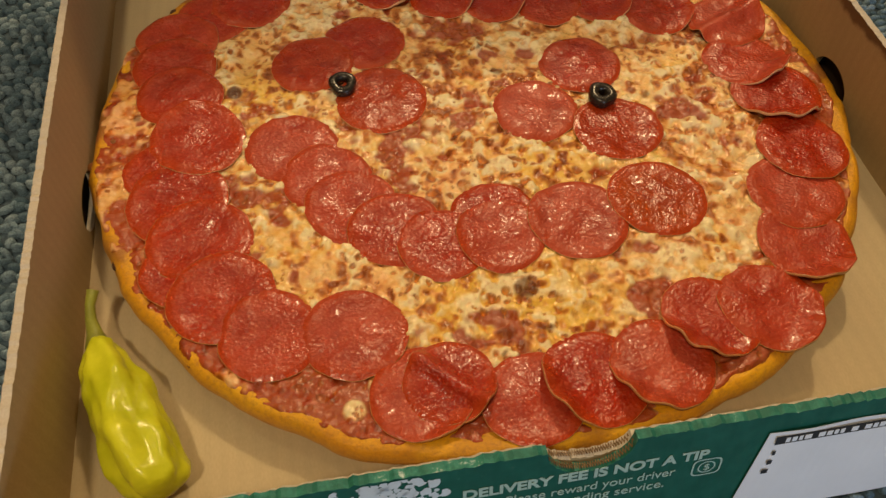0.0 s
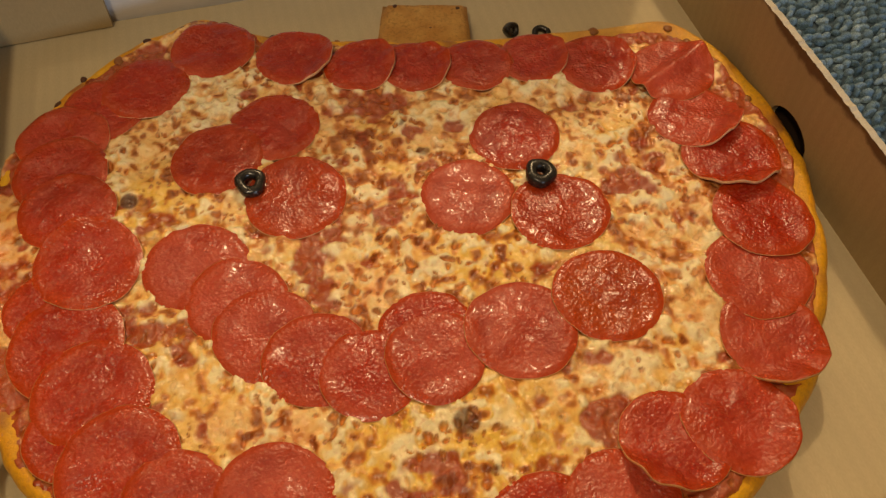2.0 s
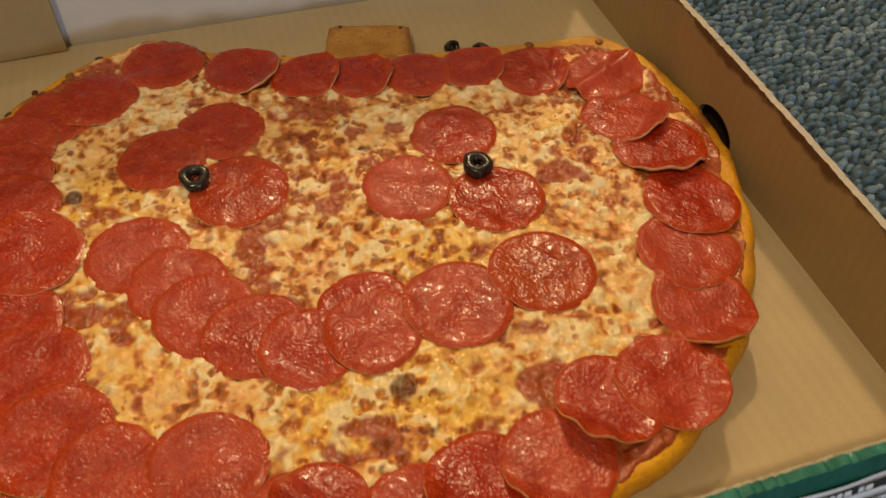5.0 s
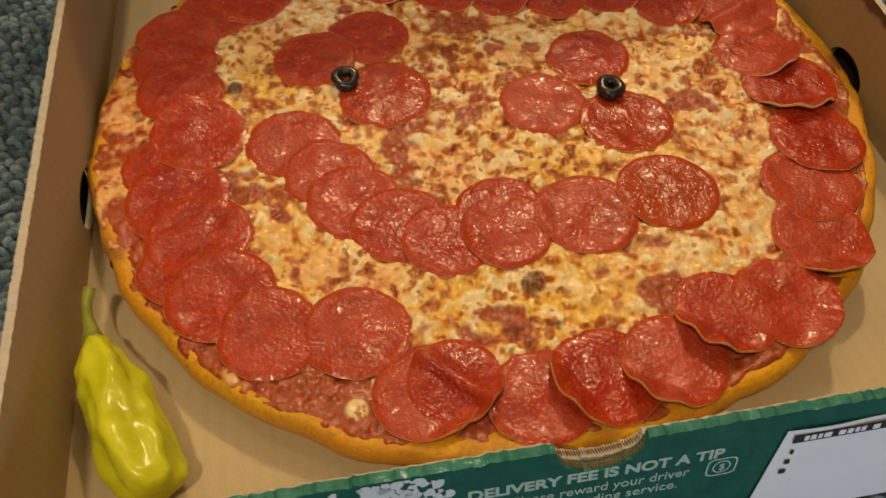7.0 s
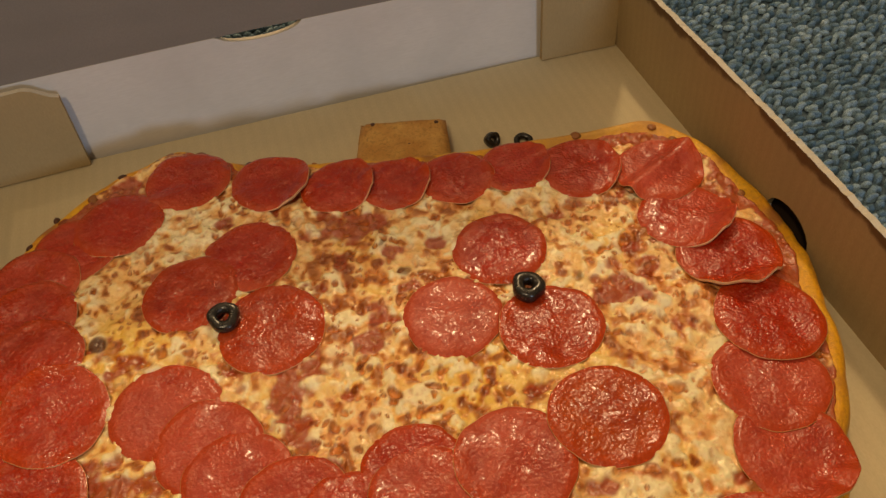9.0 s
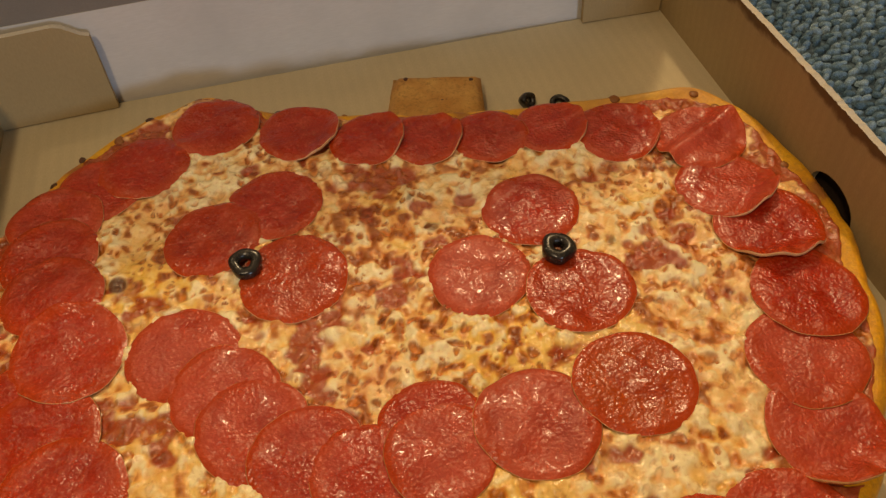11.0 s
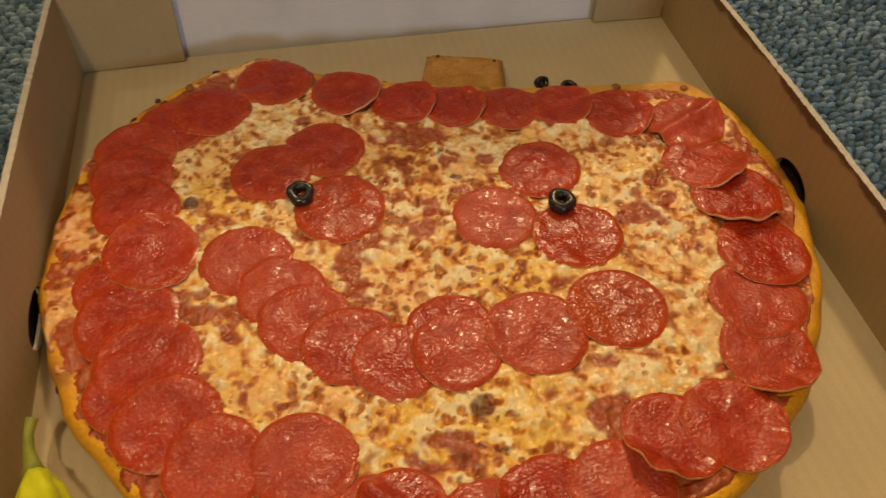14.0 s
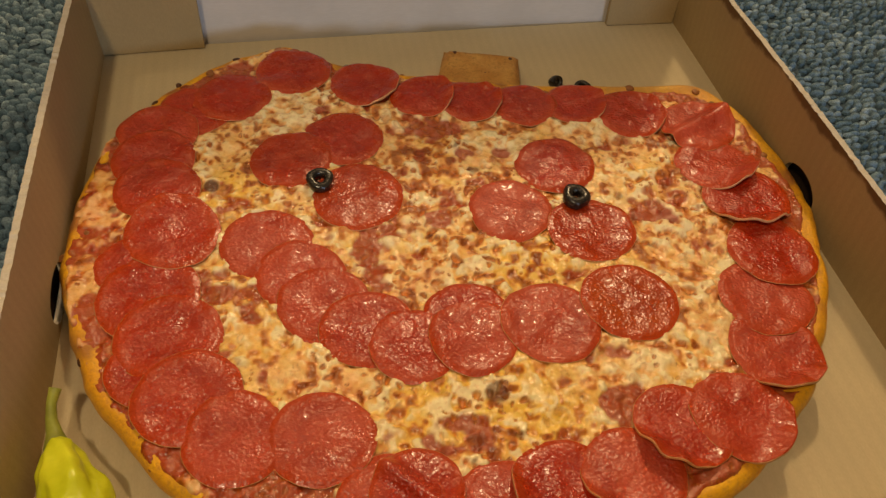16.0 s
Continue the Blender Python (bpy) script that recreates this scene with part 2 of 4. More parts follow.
# ---- helpers of this scene ----
def part(name, bm, material, parent=None, label="", smooth=True):
    me = bpy.data.meshes.new(name)
    bmesh.ops.recalc_face_normals(bm, faces=bm.faces[:])
    bm.to_mesh(me)
    bm.free()
    for mat in material if isinstance(material, tuple) else (material,):
        me.materials.append(mat)
    if smooth:
        me.polygons.foreach_set("use_smooth", [True] * len(me.polygons))
    ob = new(name, me)
    ob.parent = parent
    if label:
        ob["label"] = label
    return ob


def grid_mesh(name, points, faces, material, parent=None, label="", fields=None, smooth=True):
    """A mesh from arrays of points and quads, with named float fields on its points."""
    me = bpy.data.meshes.new(name)
    me.vertices.add(len(points))
    me.vertices.foreach_set("co", np.asarray(points, np.float32).ravel())
    faces = np.asarray(faces, np.int32)
    k = faces.shape[1]
    me.loops.add(faces.size)
    me.loops.foreach_set("vertex_index", faces.ravel())
    me.polygons.add(len(faces))
    me.polygons.foreach_set("loop_start", np.arange(0, faces.size, k, dtype=np.int32))
    me.polygons.foreach_set("use_smooth", np.full(len(faces), smooth))
    me.update(calc_edges=True)
    for key, values in (fields or {}).items():
        me.attributes.new(key, "FLOAT", "POINT").data.foreach_set("value", np.asarray(values, np.float32).ravel())
    me.materials.append(material)
    ob = new(name, me)
    ob.parent = parent
    if label:
        ob["label"] = label
    return ob


def thing(name, label, category, group="", kind="", place=(0, 0, 0)):
    ob = new(name)
    ob.location = place
    ob.empty_display_size = 0.02
    return tagged(ob, label, category, group, kind)


def lattice(x, y, size, seed):
    """Smooth random field over the plane, 0 to 1, with bumps about that size."""
    table = np.random.RandomState(seed).rand(256, 256)
    u, v = x / size + 300.0, y / size + 300.0
    i, j = np.floor(u).astype(int), np.floor(v).astype(int)
    a, b = u - i, v - j
    a, b = a * a * (3 - 2 * a), b * b * (3 - 2 * b)
    g = lambda p, q: table[p % 256, q % 256]
    return (g(i, j) * (1 - a) + g(i + 1, j) * a) * (1 - b) + (g(i, j + 1) * (1 - a) + g(i + 1, j + 1) * a) * b


def cloud(x, y, size, seed, octaves=3):
    total, weight, out = 0.0, 1.0, 0.0
    for k in range(octaves):
        out = out + weight * lattice(x, y, size / 2**k, seed + 17 * k)
        total += weight
        weight *= 0.5
    return out / total


def step(v, lo, hi):
    t = np.clip((v - lo) / (hi - lo), 0, 1)
    return t * t * (3 - 2 * t)


def strip(bm, along, low, high, thick, place):
    """A board of that thickness between two edge lines; place(s, z, d) gives the point at s along it, z up, d into it."""
    rows = []
    for s, lo, hi in zip(along, low, high):
        rows.append([bm.verts.new(place(s, z, d)) for z, d in ((lo, 0), (hi, 0), (hi, thick), (lo, thick))])
    for a, b in zip(rows, rows[1:]):
        for k in range(4):
            f = bm.faces.new((a[k], a[(k + 1) % 4], b[(k + 1) % 4], b[k]))
            f.material_index = 1 if k == 1 else 0
    bm.faces.new(rows[0])
    bm.faces.new(rows[-1][::-1])


def slab(bm, x0, x1, y0, y1, z0, z1):
    v = [bm.verts.new((x, y, z)) for z in (z0, z1) for y in (y0, y1) for x in (x0, x1)]
    for f in ((0, 2, 3, 1), (4, 5, 7, 6), (0, 1, 5, 4), (2, 6, 7, 3), (0, 4, 6, 2), (1, 3, 7, 5)):
        bm.faces.new([v[k] for k in f])


# ---- room: carpet, walls, ceiling ----
CARPET_Z = -0.0045
bm = bmesh.new()
slab(bm, -2.6, 2.6, -2.6, 2.8, CARPET_Z - 0.06, CARPET_Z - 0.004)
floor = part("floor", bm, CARPET_BASE, smooth=False)
tagged(floor, "blue-grey carpet floor of the room", "floor", kind="structure")
for name, box in (("wall_north", (-2.6, 2.6, 2.8, 2.9)), ("wall_south", (-2.6, 2.6, -2.7, -2.6)), ("wall_west", (-2.7, -2.6, -2.7, 2.9)), ("wall_east", (2.6, 2.7, -2.7, 2.9))):
    bm = bmesh.new()
    slab(bm, box[0], box[1], box[2], box[3], CARPET_Z - 0.06, 2.4)
    tagged(part(name, bm, PLASTER, smooth=False), "plain tan painted room wall", "wall", kind="structure")
bm = bmesh.new()
slab(bm, -2.7, 2.7, -2.7, 2.9, 2.4, 2.5)
tagged(part("ceiling", bm, CEILING, smooth=False), "plain white painted ceiling", "ceiling", kind="structure")


def carpet_loops():
    rnd = np.random.RandomState(5)
    pitch = 0.0058
    xs, ys = np.arange(-0.48, 0.64, pitch), np.arange(-0.30, 0.64, pitch * 0.86)
    gx, gy = np.meshgrid(xs, ys)
    gx = gx + (np.arange(len(ys)) % 2)[:, None] * pitch * 0.5
    gx, gy = gx.ravel(), gy.ravel()
    gx = gx + rnd.normal(0, 0.0013, gx.size)
    gy = gy + rnd.normal(0, 0.0009, gy.size)
    keep = ~((abs(gx) < 0.182) & (gy > -0.17) & (gy < 0.19))
    gx, gy = gx[keep], gy[keep]
    n = gx.size
    turn = rnd.normal(0.05, 0.45, n)
    long, wide = pitch * rnd.uniform(0.42, 0.72, n), pitch * rnd.uniform(0.27, 0.42, n)
    tall = rnd.uniform(0.0016, 0.0036, n) * (0.75 + 0.5 * cloud(gx, gy, 0.02, 41))
    seg = 7
    ring = np.arange(seg) * 2 * np.pi / seg
    local = [(1.0 * np.cos(a), 1.0 * np.sin(a), -0.9) for a in ring] + [(0.86 * np.cos(a), 0.86 * np.sin(a), 0.10) for a in ring] + [(0.45 * np.cos(a), 0.45 * np.sin(a), 0.50) for a in ring] + [(0, 0, 0.6)]
    local = np.array(local)
    c, s = np.cos(turn)[:, None], np.sin(turn)[:, None]
    lx, ly = local[:, 0] * long[:, None], local[:, 1] * wide[:, None]
    px = gx[:, None] + c * lx - s * ly
    py = gy[:, None] + s * lx + c * ly
    pz = CARPET_Z - 0.0015 + local[:, 2] * tall[:, None]
    points = np.stack([px, py, pz], -1).reshape(-1, 3)
    tri = []
    for k in range(seg):
        q = (k + 1) % seg
        tri += [(k, q, seg + q), (k, seg + q, seg + k), (seg + k, seg + q, 2 * seg + q), (seg + k, 2 * seg + q, 2 * seg + k), (2 * seg + k, 2 * seg + q, 3 * seg)]
    faces = (np.array(tri)[None] + (np.arange(n) * len(local))[:, None, None]).reshape(-1, 3)
    ob = grid_mesh("carpet_loops", points, faces, CARPET)
    return tagged(ob, "blue-grey looped carpet pile with light and dark yarns", "carpet", kind="stuff")


carpet_loops()

# ---- pizza box ----
HALF, HIGH, BOARD = 0.182, 0.052, 0.0032
BACK, FRONT, LEAN = 0.188, -0.1715, 0.225  # the front board leans in: LEAN metres a metre
box = thing("pizza_box", "open kraft pizza box with green printed front on carpet", "pizza box")

bm = bmesh.new()
n = 24
for i in range(n):
    slab(bm, -HALF - 0.002, HALF + 0.002, FRONT - 0.008 + (BACK + 0.012 - FRONT) * i / n, FRONT - 0.008 + (BACK + 0.012 - FRONT) * (i + 1) / n, -0.0042, 0.0)
bmesh.ops.remove_doubles(bm, verts=bm.verts[:], dist=1e-6)
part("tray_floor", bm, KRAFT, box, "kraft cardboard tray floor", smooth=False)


def side_wall(side, material, label):
    """A side board with a half-oval vent low in its middle, bowed a little."""
    bm = bmesh.new()
    vent_y, vent_r, vent_z, vent_h = (0.014, 0.016, 0.010, 0.0120) if side > 0 else (-0.004, 0.017, 0.008, 0.0085)
    wob = np.random.RandomState(3 if side < 0 else 4)

    def place(s, z, d):
        bow = 0.0018 * math.sin((s - FRONT) / (BACK - FRONT) * math.pi) * (z / HIGH)
        lean = (-0.0035 if side > 0 else 0.0010) * (z / HIGH)
        return (side * (HALF + (0.0012 if side > 0 else -0.0010) + lean + bow + d), s, z)

    def line(a, b, count):
        return [a + (b - a) * k / count for k in range(count + 1)]

    def top(some):
        return [HIGH + 0.0006 * math.sin(17 * s + side) + wob.normal(0, 0.0002) for s in some]

    a = line(FRONT, vent_y - vent_r, 90)
    b = line(vent_y - vent_r, vent_y + vent_r, 24)
    c = line(vent_y + vent_r, BACK, 90)
    oval = [vent_h * math.sqrt(max(0.0, 1 - ((s - vent_y) / vent_r) ** 2)) for s in b]
    strip(bm, a, [0.0] * len(a), top(a), BOARD, place)
    strip(bm, b, [vent_z + o for o in oval], top(b), BOARD, place)
    strip(bm, b, [0.0] * len(b), [vent_z - min(o, vent_z - 0.001) for o in oval], BOARD, place)
    strip(bm, c, [0.0] * len(c), top(c), BOARD, place)
    wall = part("side_wall", bm, (material, KRAFT_EDGE), box, label, smooth=False)
    # Backing board added behind the vent, so that the hole looks dark.
    bm = bmesh.new()
    every = line(FRONT, BACK, 60)

    def outer(s, z, d):
        q = place(s, z, d)
        return (q[0] + side * (BOARD + 0.0025), q[1], q[2])

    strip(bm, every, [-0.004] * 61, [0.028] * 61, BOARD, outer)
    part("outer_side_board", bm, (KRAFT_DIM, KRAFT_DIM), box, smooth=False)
    return wall


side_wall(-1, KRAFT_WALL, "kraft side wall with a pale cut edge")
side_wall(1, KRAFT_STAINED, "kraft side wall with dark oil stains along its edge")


def rear_wall():
    bm = bmesh.new()

    def place(s, z, d):
        return (s, BACK + 0.004 + 0.004 * math.cos(s / 0.186 * math.pi / 2) + 0.06 * z + d, z)

    along = [-0.186 + 0.372 * k / 160 for k in range(161)]
    high = [HIGH - 0.0055 * max(0.0, 1 - ((s + 0.018) / 0.022) ** 2) ** 0.5 for s in along]
    strip(bm, along, [-0.004] * 161, high, BOARD, place)
    return part("rear_wall", bm, (REAR_BOARD, KRAFT_EDGE), box, "kraft rear wall paled by painted light, joined to the lid", smooth=False)


rear_wall()


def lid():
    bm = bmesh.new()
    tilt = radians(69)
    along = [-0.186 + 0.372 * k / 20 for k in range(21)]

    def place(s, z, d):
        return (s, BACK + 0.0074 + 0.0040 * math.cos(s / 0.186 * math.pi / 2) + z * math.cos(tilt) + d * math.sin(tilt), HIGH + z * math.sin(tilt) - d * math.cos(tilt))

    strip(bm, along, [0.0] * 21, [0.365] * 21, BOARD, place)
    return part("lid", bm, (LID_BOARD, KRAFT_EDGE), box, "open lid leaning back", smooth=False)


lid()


def corner_tab(side, reach, swing):
    """The folded flap at the end of a side wall, standing before the rear wall."""
    bm = bmesh.new()
    along = [reach * k / 16 for k in range(17)]

    def place(s, z, d):
        lean = 0.10 * z * (s / reach)
        return (side * (HALF - s * math.cos(swing)), BACK - 0.003 + s * math.sin(swing) * 0.35 + d + lean * 0.4, z + 0.0008)

    high = [HIGH - 0.001 - 0.008 * step(np.array(s / reach), 0.75, 1.0) for s in along]
    strip(bm, along, [0.0] * 17, [float(h) for h in high], BOARD, place)
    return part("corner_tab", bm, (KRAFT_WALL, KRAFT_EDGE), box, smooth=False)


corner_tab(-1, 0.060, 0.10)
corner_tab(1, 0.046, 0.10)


def front_wall():
    notch_x, notch_r = -0.0055, 0.0145
    layers = []
    for name, y, material, depth, label, tall in (
        ("front_wall", FRONT, (GREEN, GREEN_EDGE), 0.0125, "green printed front wall with a thumb notch", HIGH),
        ("inner_front_board", FRONT + BOARD + 0.0004, (KRAFT_WALL, KRAFT_EDGE), 0.0060, "folded kraft inner layer of the front wall", HIGH - 0.0050),
    ):
        bm = bmesh.new()
        wob = np.random.RandomState(8)
        along = sorted({round(-0.184 + 0.368 * k / 240, 5) for k in range(241)} | {round(notch_x + notch_r * math.cos(radians(a)), 5) for a in range(0, 181, 10)})
        high = []
        for s in along:
            u = (s - notch_x) / notch_r
            cut = depth * (1 - u * u) ** 0.45 if abs(u) < 1 else 0.0
            high.append(tall - cut + wob.normal(0, 0.0003))

        def place(s, z, d, y=y):
            return (s, y + d - LEAN * (HIGH - z), z)

        strip(bm, along, [-0.0042] * len(along), high, BOARD, place)
        layers.append(part(name, bm, material, box, label, smooth=False))
    # fluting between the liners of the inner layers, seen in the notch
    bm = bmesh.new()
    for row, (y, depth) in enumerate(((FRONT + 0.0016, 0.0121), (FRONT + 0.0052, 0.0056))):
        last = None
        for k in range(241):
            u = -0.97 + 1.94 * k / 240
            z = HIGH - (0.0050 if row else 0) - depth * (1 - u * u) ** 0.45 + 0.00045
            x = notch_x + notch_r * u
            off = 0.0008 * math.sin(k * 0.85)
            pair = [bm.verts.new((x, y + off - 0.0004 - LEAN * (HIGH - z), z)), bm.verts.new((x, y + off + 0.0004 - LEAN * (HIGH - z), z)), bm.verts.new((x, y + off - LEAN * (HIGH - z), z - 0.001))]
            if last:
                for i in range(3):
                    bm.faces.new((last[i], last[(i + 1) % 3], pair[(i + 1) % 3], pair[i]))
            last = pair
    part("fluting", bm, make_plain("brown_fluting_paper", (0.26, 0.16, 0.075), 0.8), layers[1], "wavy corrugated fluting", smooth=False)
    return layers[0]


front = front_wall()
FACE = FRONT - 0.0003


def face(z):
    """The front board's outer face at a height."""
    return FACE - LEAN * (HIGH - z)


def lettering(name, words, x, z, size, width, material, parent, bold=0.0):
    """Printed words flat on the front face, running from x, with their baseline at z."""
    curve = bpy.data.curves.new(name, "FONT")
    curve.body, curve.size, curve.offset, curve.extrude = words, size, bold, 0.00006
    ob = new(name, curve)
    bpy.context.view_layer.update()
    me = bpy.data.meshes.new_from_object(ob.evaluated_get(bpy.context.evaluated_depsgraph_get()))
    bpy.data.objects.remove(ob)
    me.materials.clear()
    me.materials.append(material)
    n = len(me.vertices)
    co = np.empty(n * 3, np.float32)
    me.vertices.foreach_get("co", co)
    co = co.reshape(-1, 3)
    wide = width / max(1e-6, co[:, 0].max())
    out = np.stack([x + co[:, 0] * wide, face(z + co[:, 1]) - co[:, 2], z + co[:, 1]], -1)
    me.vertices.foreach_set("co", out.ravel())
    ob = new(name, me)
    ob.parent = parent
    return ob


def bars(name, rects, material, parent, y, label=""):
    for x0, x1, z0, z1 in rects:
        bm = bmesh.new()
        v = [bm.verts.new((x, face(z) + y - d, z)) for d in (0.0, 0.0001) for x, z in ((x0, z0), (x1, z0), (x1, z1), (x0, z1))]
        for f in ((0, 1, 2, 3), (4, 7, 6, 5), (0, 4, 5, 1), (1, 5, 6, 2), (2, 6, 7, 3), (3, 7, 4, 0)):
            bm.faces.new([v[i] for i in f])
        part(name, bm, material, parent, label, smooth=False)


lettering("printed_line", "DELIVERY FEE IS NOT A TIP", -0.0470, 0.0358, 0.0064, 0.0825, INK_WHITE, front, 0.00022)
lettering("printed_line", "Please reward your driver", -0.0330, 0.0290, 0.0060, 0.0580, INK_WHITE, front)
lettering("printed_line", "for outstanding service.", -0.0330, 0.0232, 0.0060, 0.0550, INK_WHITE, front)


def coin_icon():
    bm = bmesh.new()
    for half_w, half_h, line in ((0.0052, 0.0045, 0.0006),):
        rows = []
        for k in range(48):
            a = 2 * math.pi * k / 48
            e = 0.45
            cx, cz = math.copysign(abs(math.cos(a)) ** e, math.cos(a)), math.copysign(abs(math.sin(a)) ** e, math.sin(a))
            rows.append([bm.verts.new((0.0360 + cx * (half_w - o), face(0.0305 + cz * (half_h - o)), 0.0305 + cz * (half_h - o))) for o in (0, line)])
        for a, b in zip(rows, rows[1:] + rows[:1]):
            bm.faces.new((a[0], a[1], b[1], b[0]))
    rows = []
    for k in range(40):
        a = 2 * math.pi * k / 40
        rows.append([bm.verts.new((0.0360 + math.cos(a) * r, face(0.0305 + math.sin(a) * r), 0.0305 + math.sin(a) * r)) for r in (0.0031, 0.0026)])
    for a, b in zip(rows, rows[1:] + rows[:1]):
        bm.faces.new((a[0], a[1], b[1], b[0]))
    part("coin_icon", bm, INK_WHITE, front, "pale printed coin in a rounded square", smooth=False)
    lettering("printed_sign", "$", 0.0349, 0.0289, 0.0046, 0.0022, INK_WHITE, front)


coin_icon()


def snowy_print():
    """White speckled print on the green face."""
    rnd = random.Random(12)
    bm = bmesh.new()
    for k in range(240):
        x = rnd.gauss(-0.069, 0.009)
        z = rnd.uniform(0.012, 0.0515)
        if abs(x + 0.069) > 0.018:
            continue
        r = rnd.uniform(0.0006, 0.0026)
        vs = []
        for i in range(9):
            a = 2 * math.pi * i / 9
            q = r * rnd.uniform(0.5, 1.2)
            vs.append(bm.verts.new((x + q * math.cos(a), face(min(0.0516, z + q * math.sin(a))) - 0.00005 * (k % 7) / 7, min(0.0516, z + q * math.sin(a)))))
        bm.faces.new(vs)
    part("speckled_print", bm, make_plain("frosty_white_print", (0.62, 0.70, 0.76), 0.5), front, "white frosted leaf print", smooth=False)


snowy_print()


def sticker():
    bm = bmesh.new()
    along = [0.0550 + 0.112 * k / 30 for k in range(31)]

    def place(s, z, d):
        ripple = 0.0005 * math.sin(s * 160) * math.sin(z * 90) + 0.0004
        return (s - 0.14 * (0.044 - z), face(z) - ripple - 0.0002 - d, z)

    strip(bm, along, [-0.002] * 31, [0.0440] * 31, 0.00015, place)
    label = part("delivery_sticker", bm, (PAPER, PAPER), box, "white paper delivery sticker with black bars", smooth=False)
    y = -0.00125
    bars("black_bar", [(0.0575, 0.1660, 0.0385, 0.0425)], INK_DARK, label, y)
    rnd = random.Random(4)
    x = 0.061
    marks = []
    while x < 0.120:
        w = rnd.uniform(0.0012, 0.0026)
        marks.append((x, x + w, 0.0394, 0.0416))
        x += w + (0.0007 if rnd.random() < 0.8 else 0.0025)
    bars("pale_print_bar", marks, PAPER, label, y - 0.0002)
    fine = []
    for k in range(3):
        z = 0.035 - 0.0050 * k
        fine.append((0.0580 - 0.0007 * k, 0.0580 + rnd.uniform(0.0005, 0.0012), z - 0.0022, z))
    for k in range(16):
        z = 0.0345 - 0.0022 * k
        x0 = 0.112 + rnd.uniform(0, 0.004)
        fine.append((x0, x0 + rnd.uniform(0.010, 0.026), z - 0.0010, z))
    bars("printed_bar", fine, INK_DARK, label, y)
    bars("heavy_bar", [(0.1400, 0.1440, 0.0, 0.0345), (0.1500, 0.1580, 0.006, 0.030)], INK_DARK, label, y)


sticker()

# ---- pizza ----
pizza = thing("pizza", "pumpkin-shaped cheese pizza with a smiling pepperoni face in its box", "pizza")
CX, CY = 0.005, -0.010
OUTLINE = (0.1740, -0.0048, 0.0249, 0.0055, 0.0001, -0.0008, 0.0035, -0.0022, 0.0010)


def rim(a):
    """Distance of the pizza's edge from its middle, at an angle: a round body with a sagging flat top."""
    out = OUTLINE[0] + 0 * a
    for k in range(1, 5):
        out = out + OUTLINE[2 * k - 1] * np.cos(k * a) + OUTLINE[2 * k] * np.sin(k * a)
    up, along = np.maximum(np.sin(a), 0.25), np.cos(a)
    cut = np.full_like(out, 0.14)
    for _ in range(12):
        x = CX + cut * along
        cut = 0.5 * cut + 0.5 * np.clip((0.126 - 0.30 * x + 1.0 * x * x + 0.013 * np.exp(-(((x + 0.078) / 0.020) ** 2)) - CY) / up, 0.05, 0.30)
    cut = np.where(np.sin(a) > 0.25, cut, 1.0)
    turned = np.mod(a + np.pi, 2 * np.pi) - np.pi
    out = out + 0.0025 * np.exp(-((turned / 0.55) ** 2)) + 0.0055 * np.exp(-(((turned + 2.05) / 0.50) ** 2))
    soft = 0.006
    out = -soft * np.log(np.exp(-out / soft) + np.exp(-cut / soft))
    return out + 0.0006 * np.sin(17 * a) + 0.0004 * np.sin(29 * a + 1)


def surface(x, y):
    """Height of the cheese over the tray."""
    z = 0.0168 + 0.0030 * (cloud(x, y, 0.035, 7, 2) - 0.5) + 0.0022 * (cloud(x, y, 0.009, 9, 2) - 0.5)
    return z


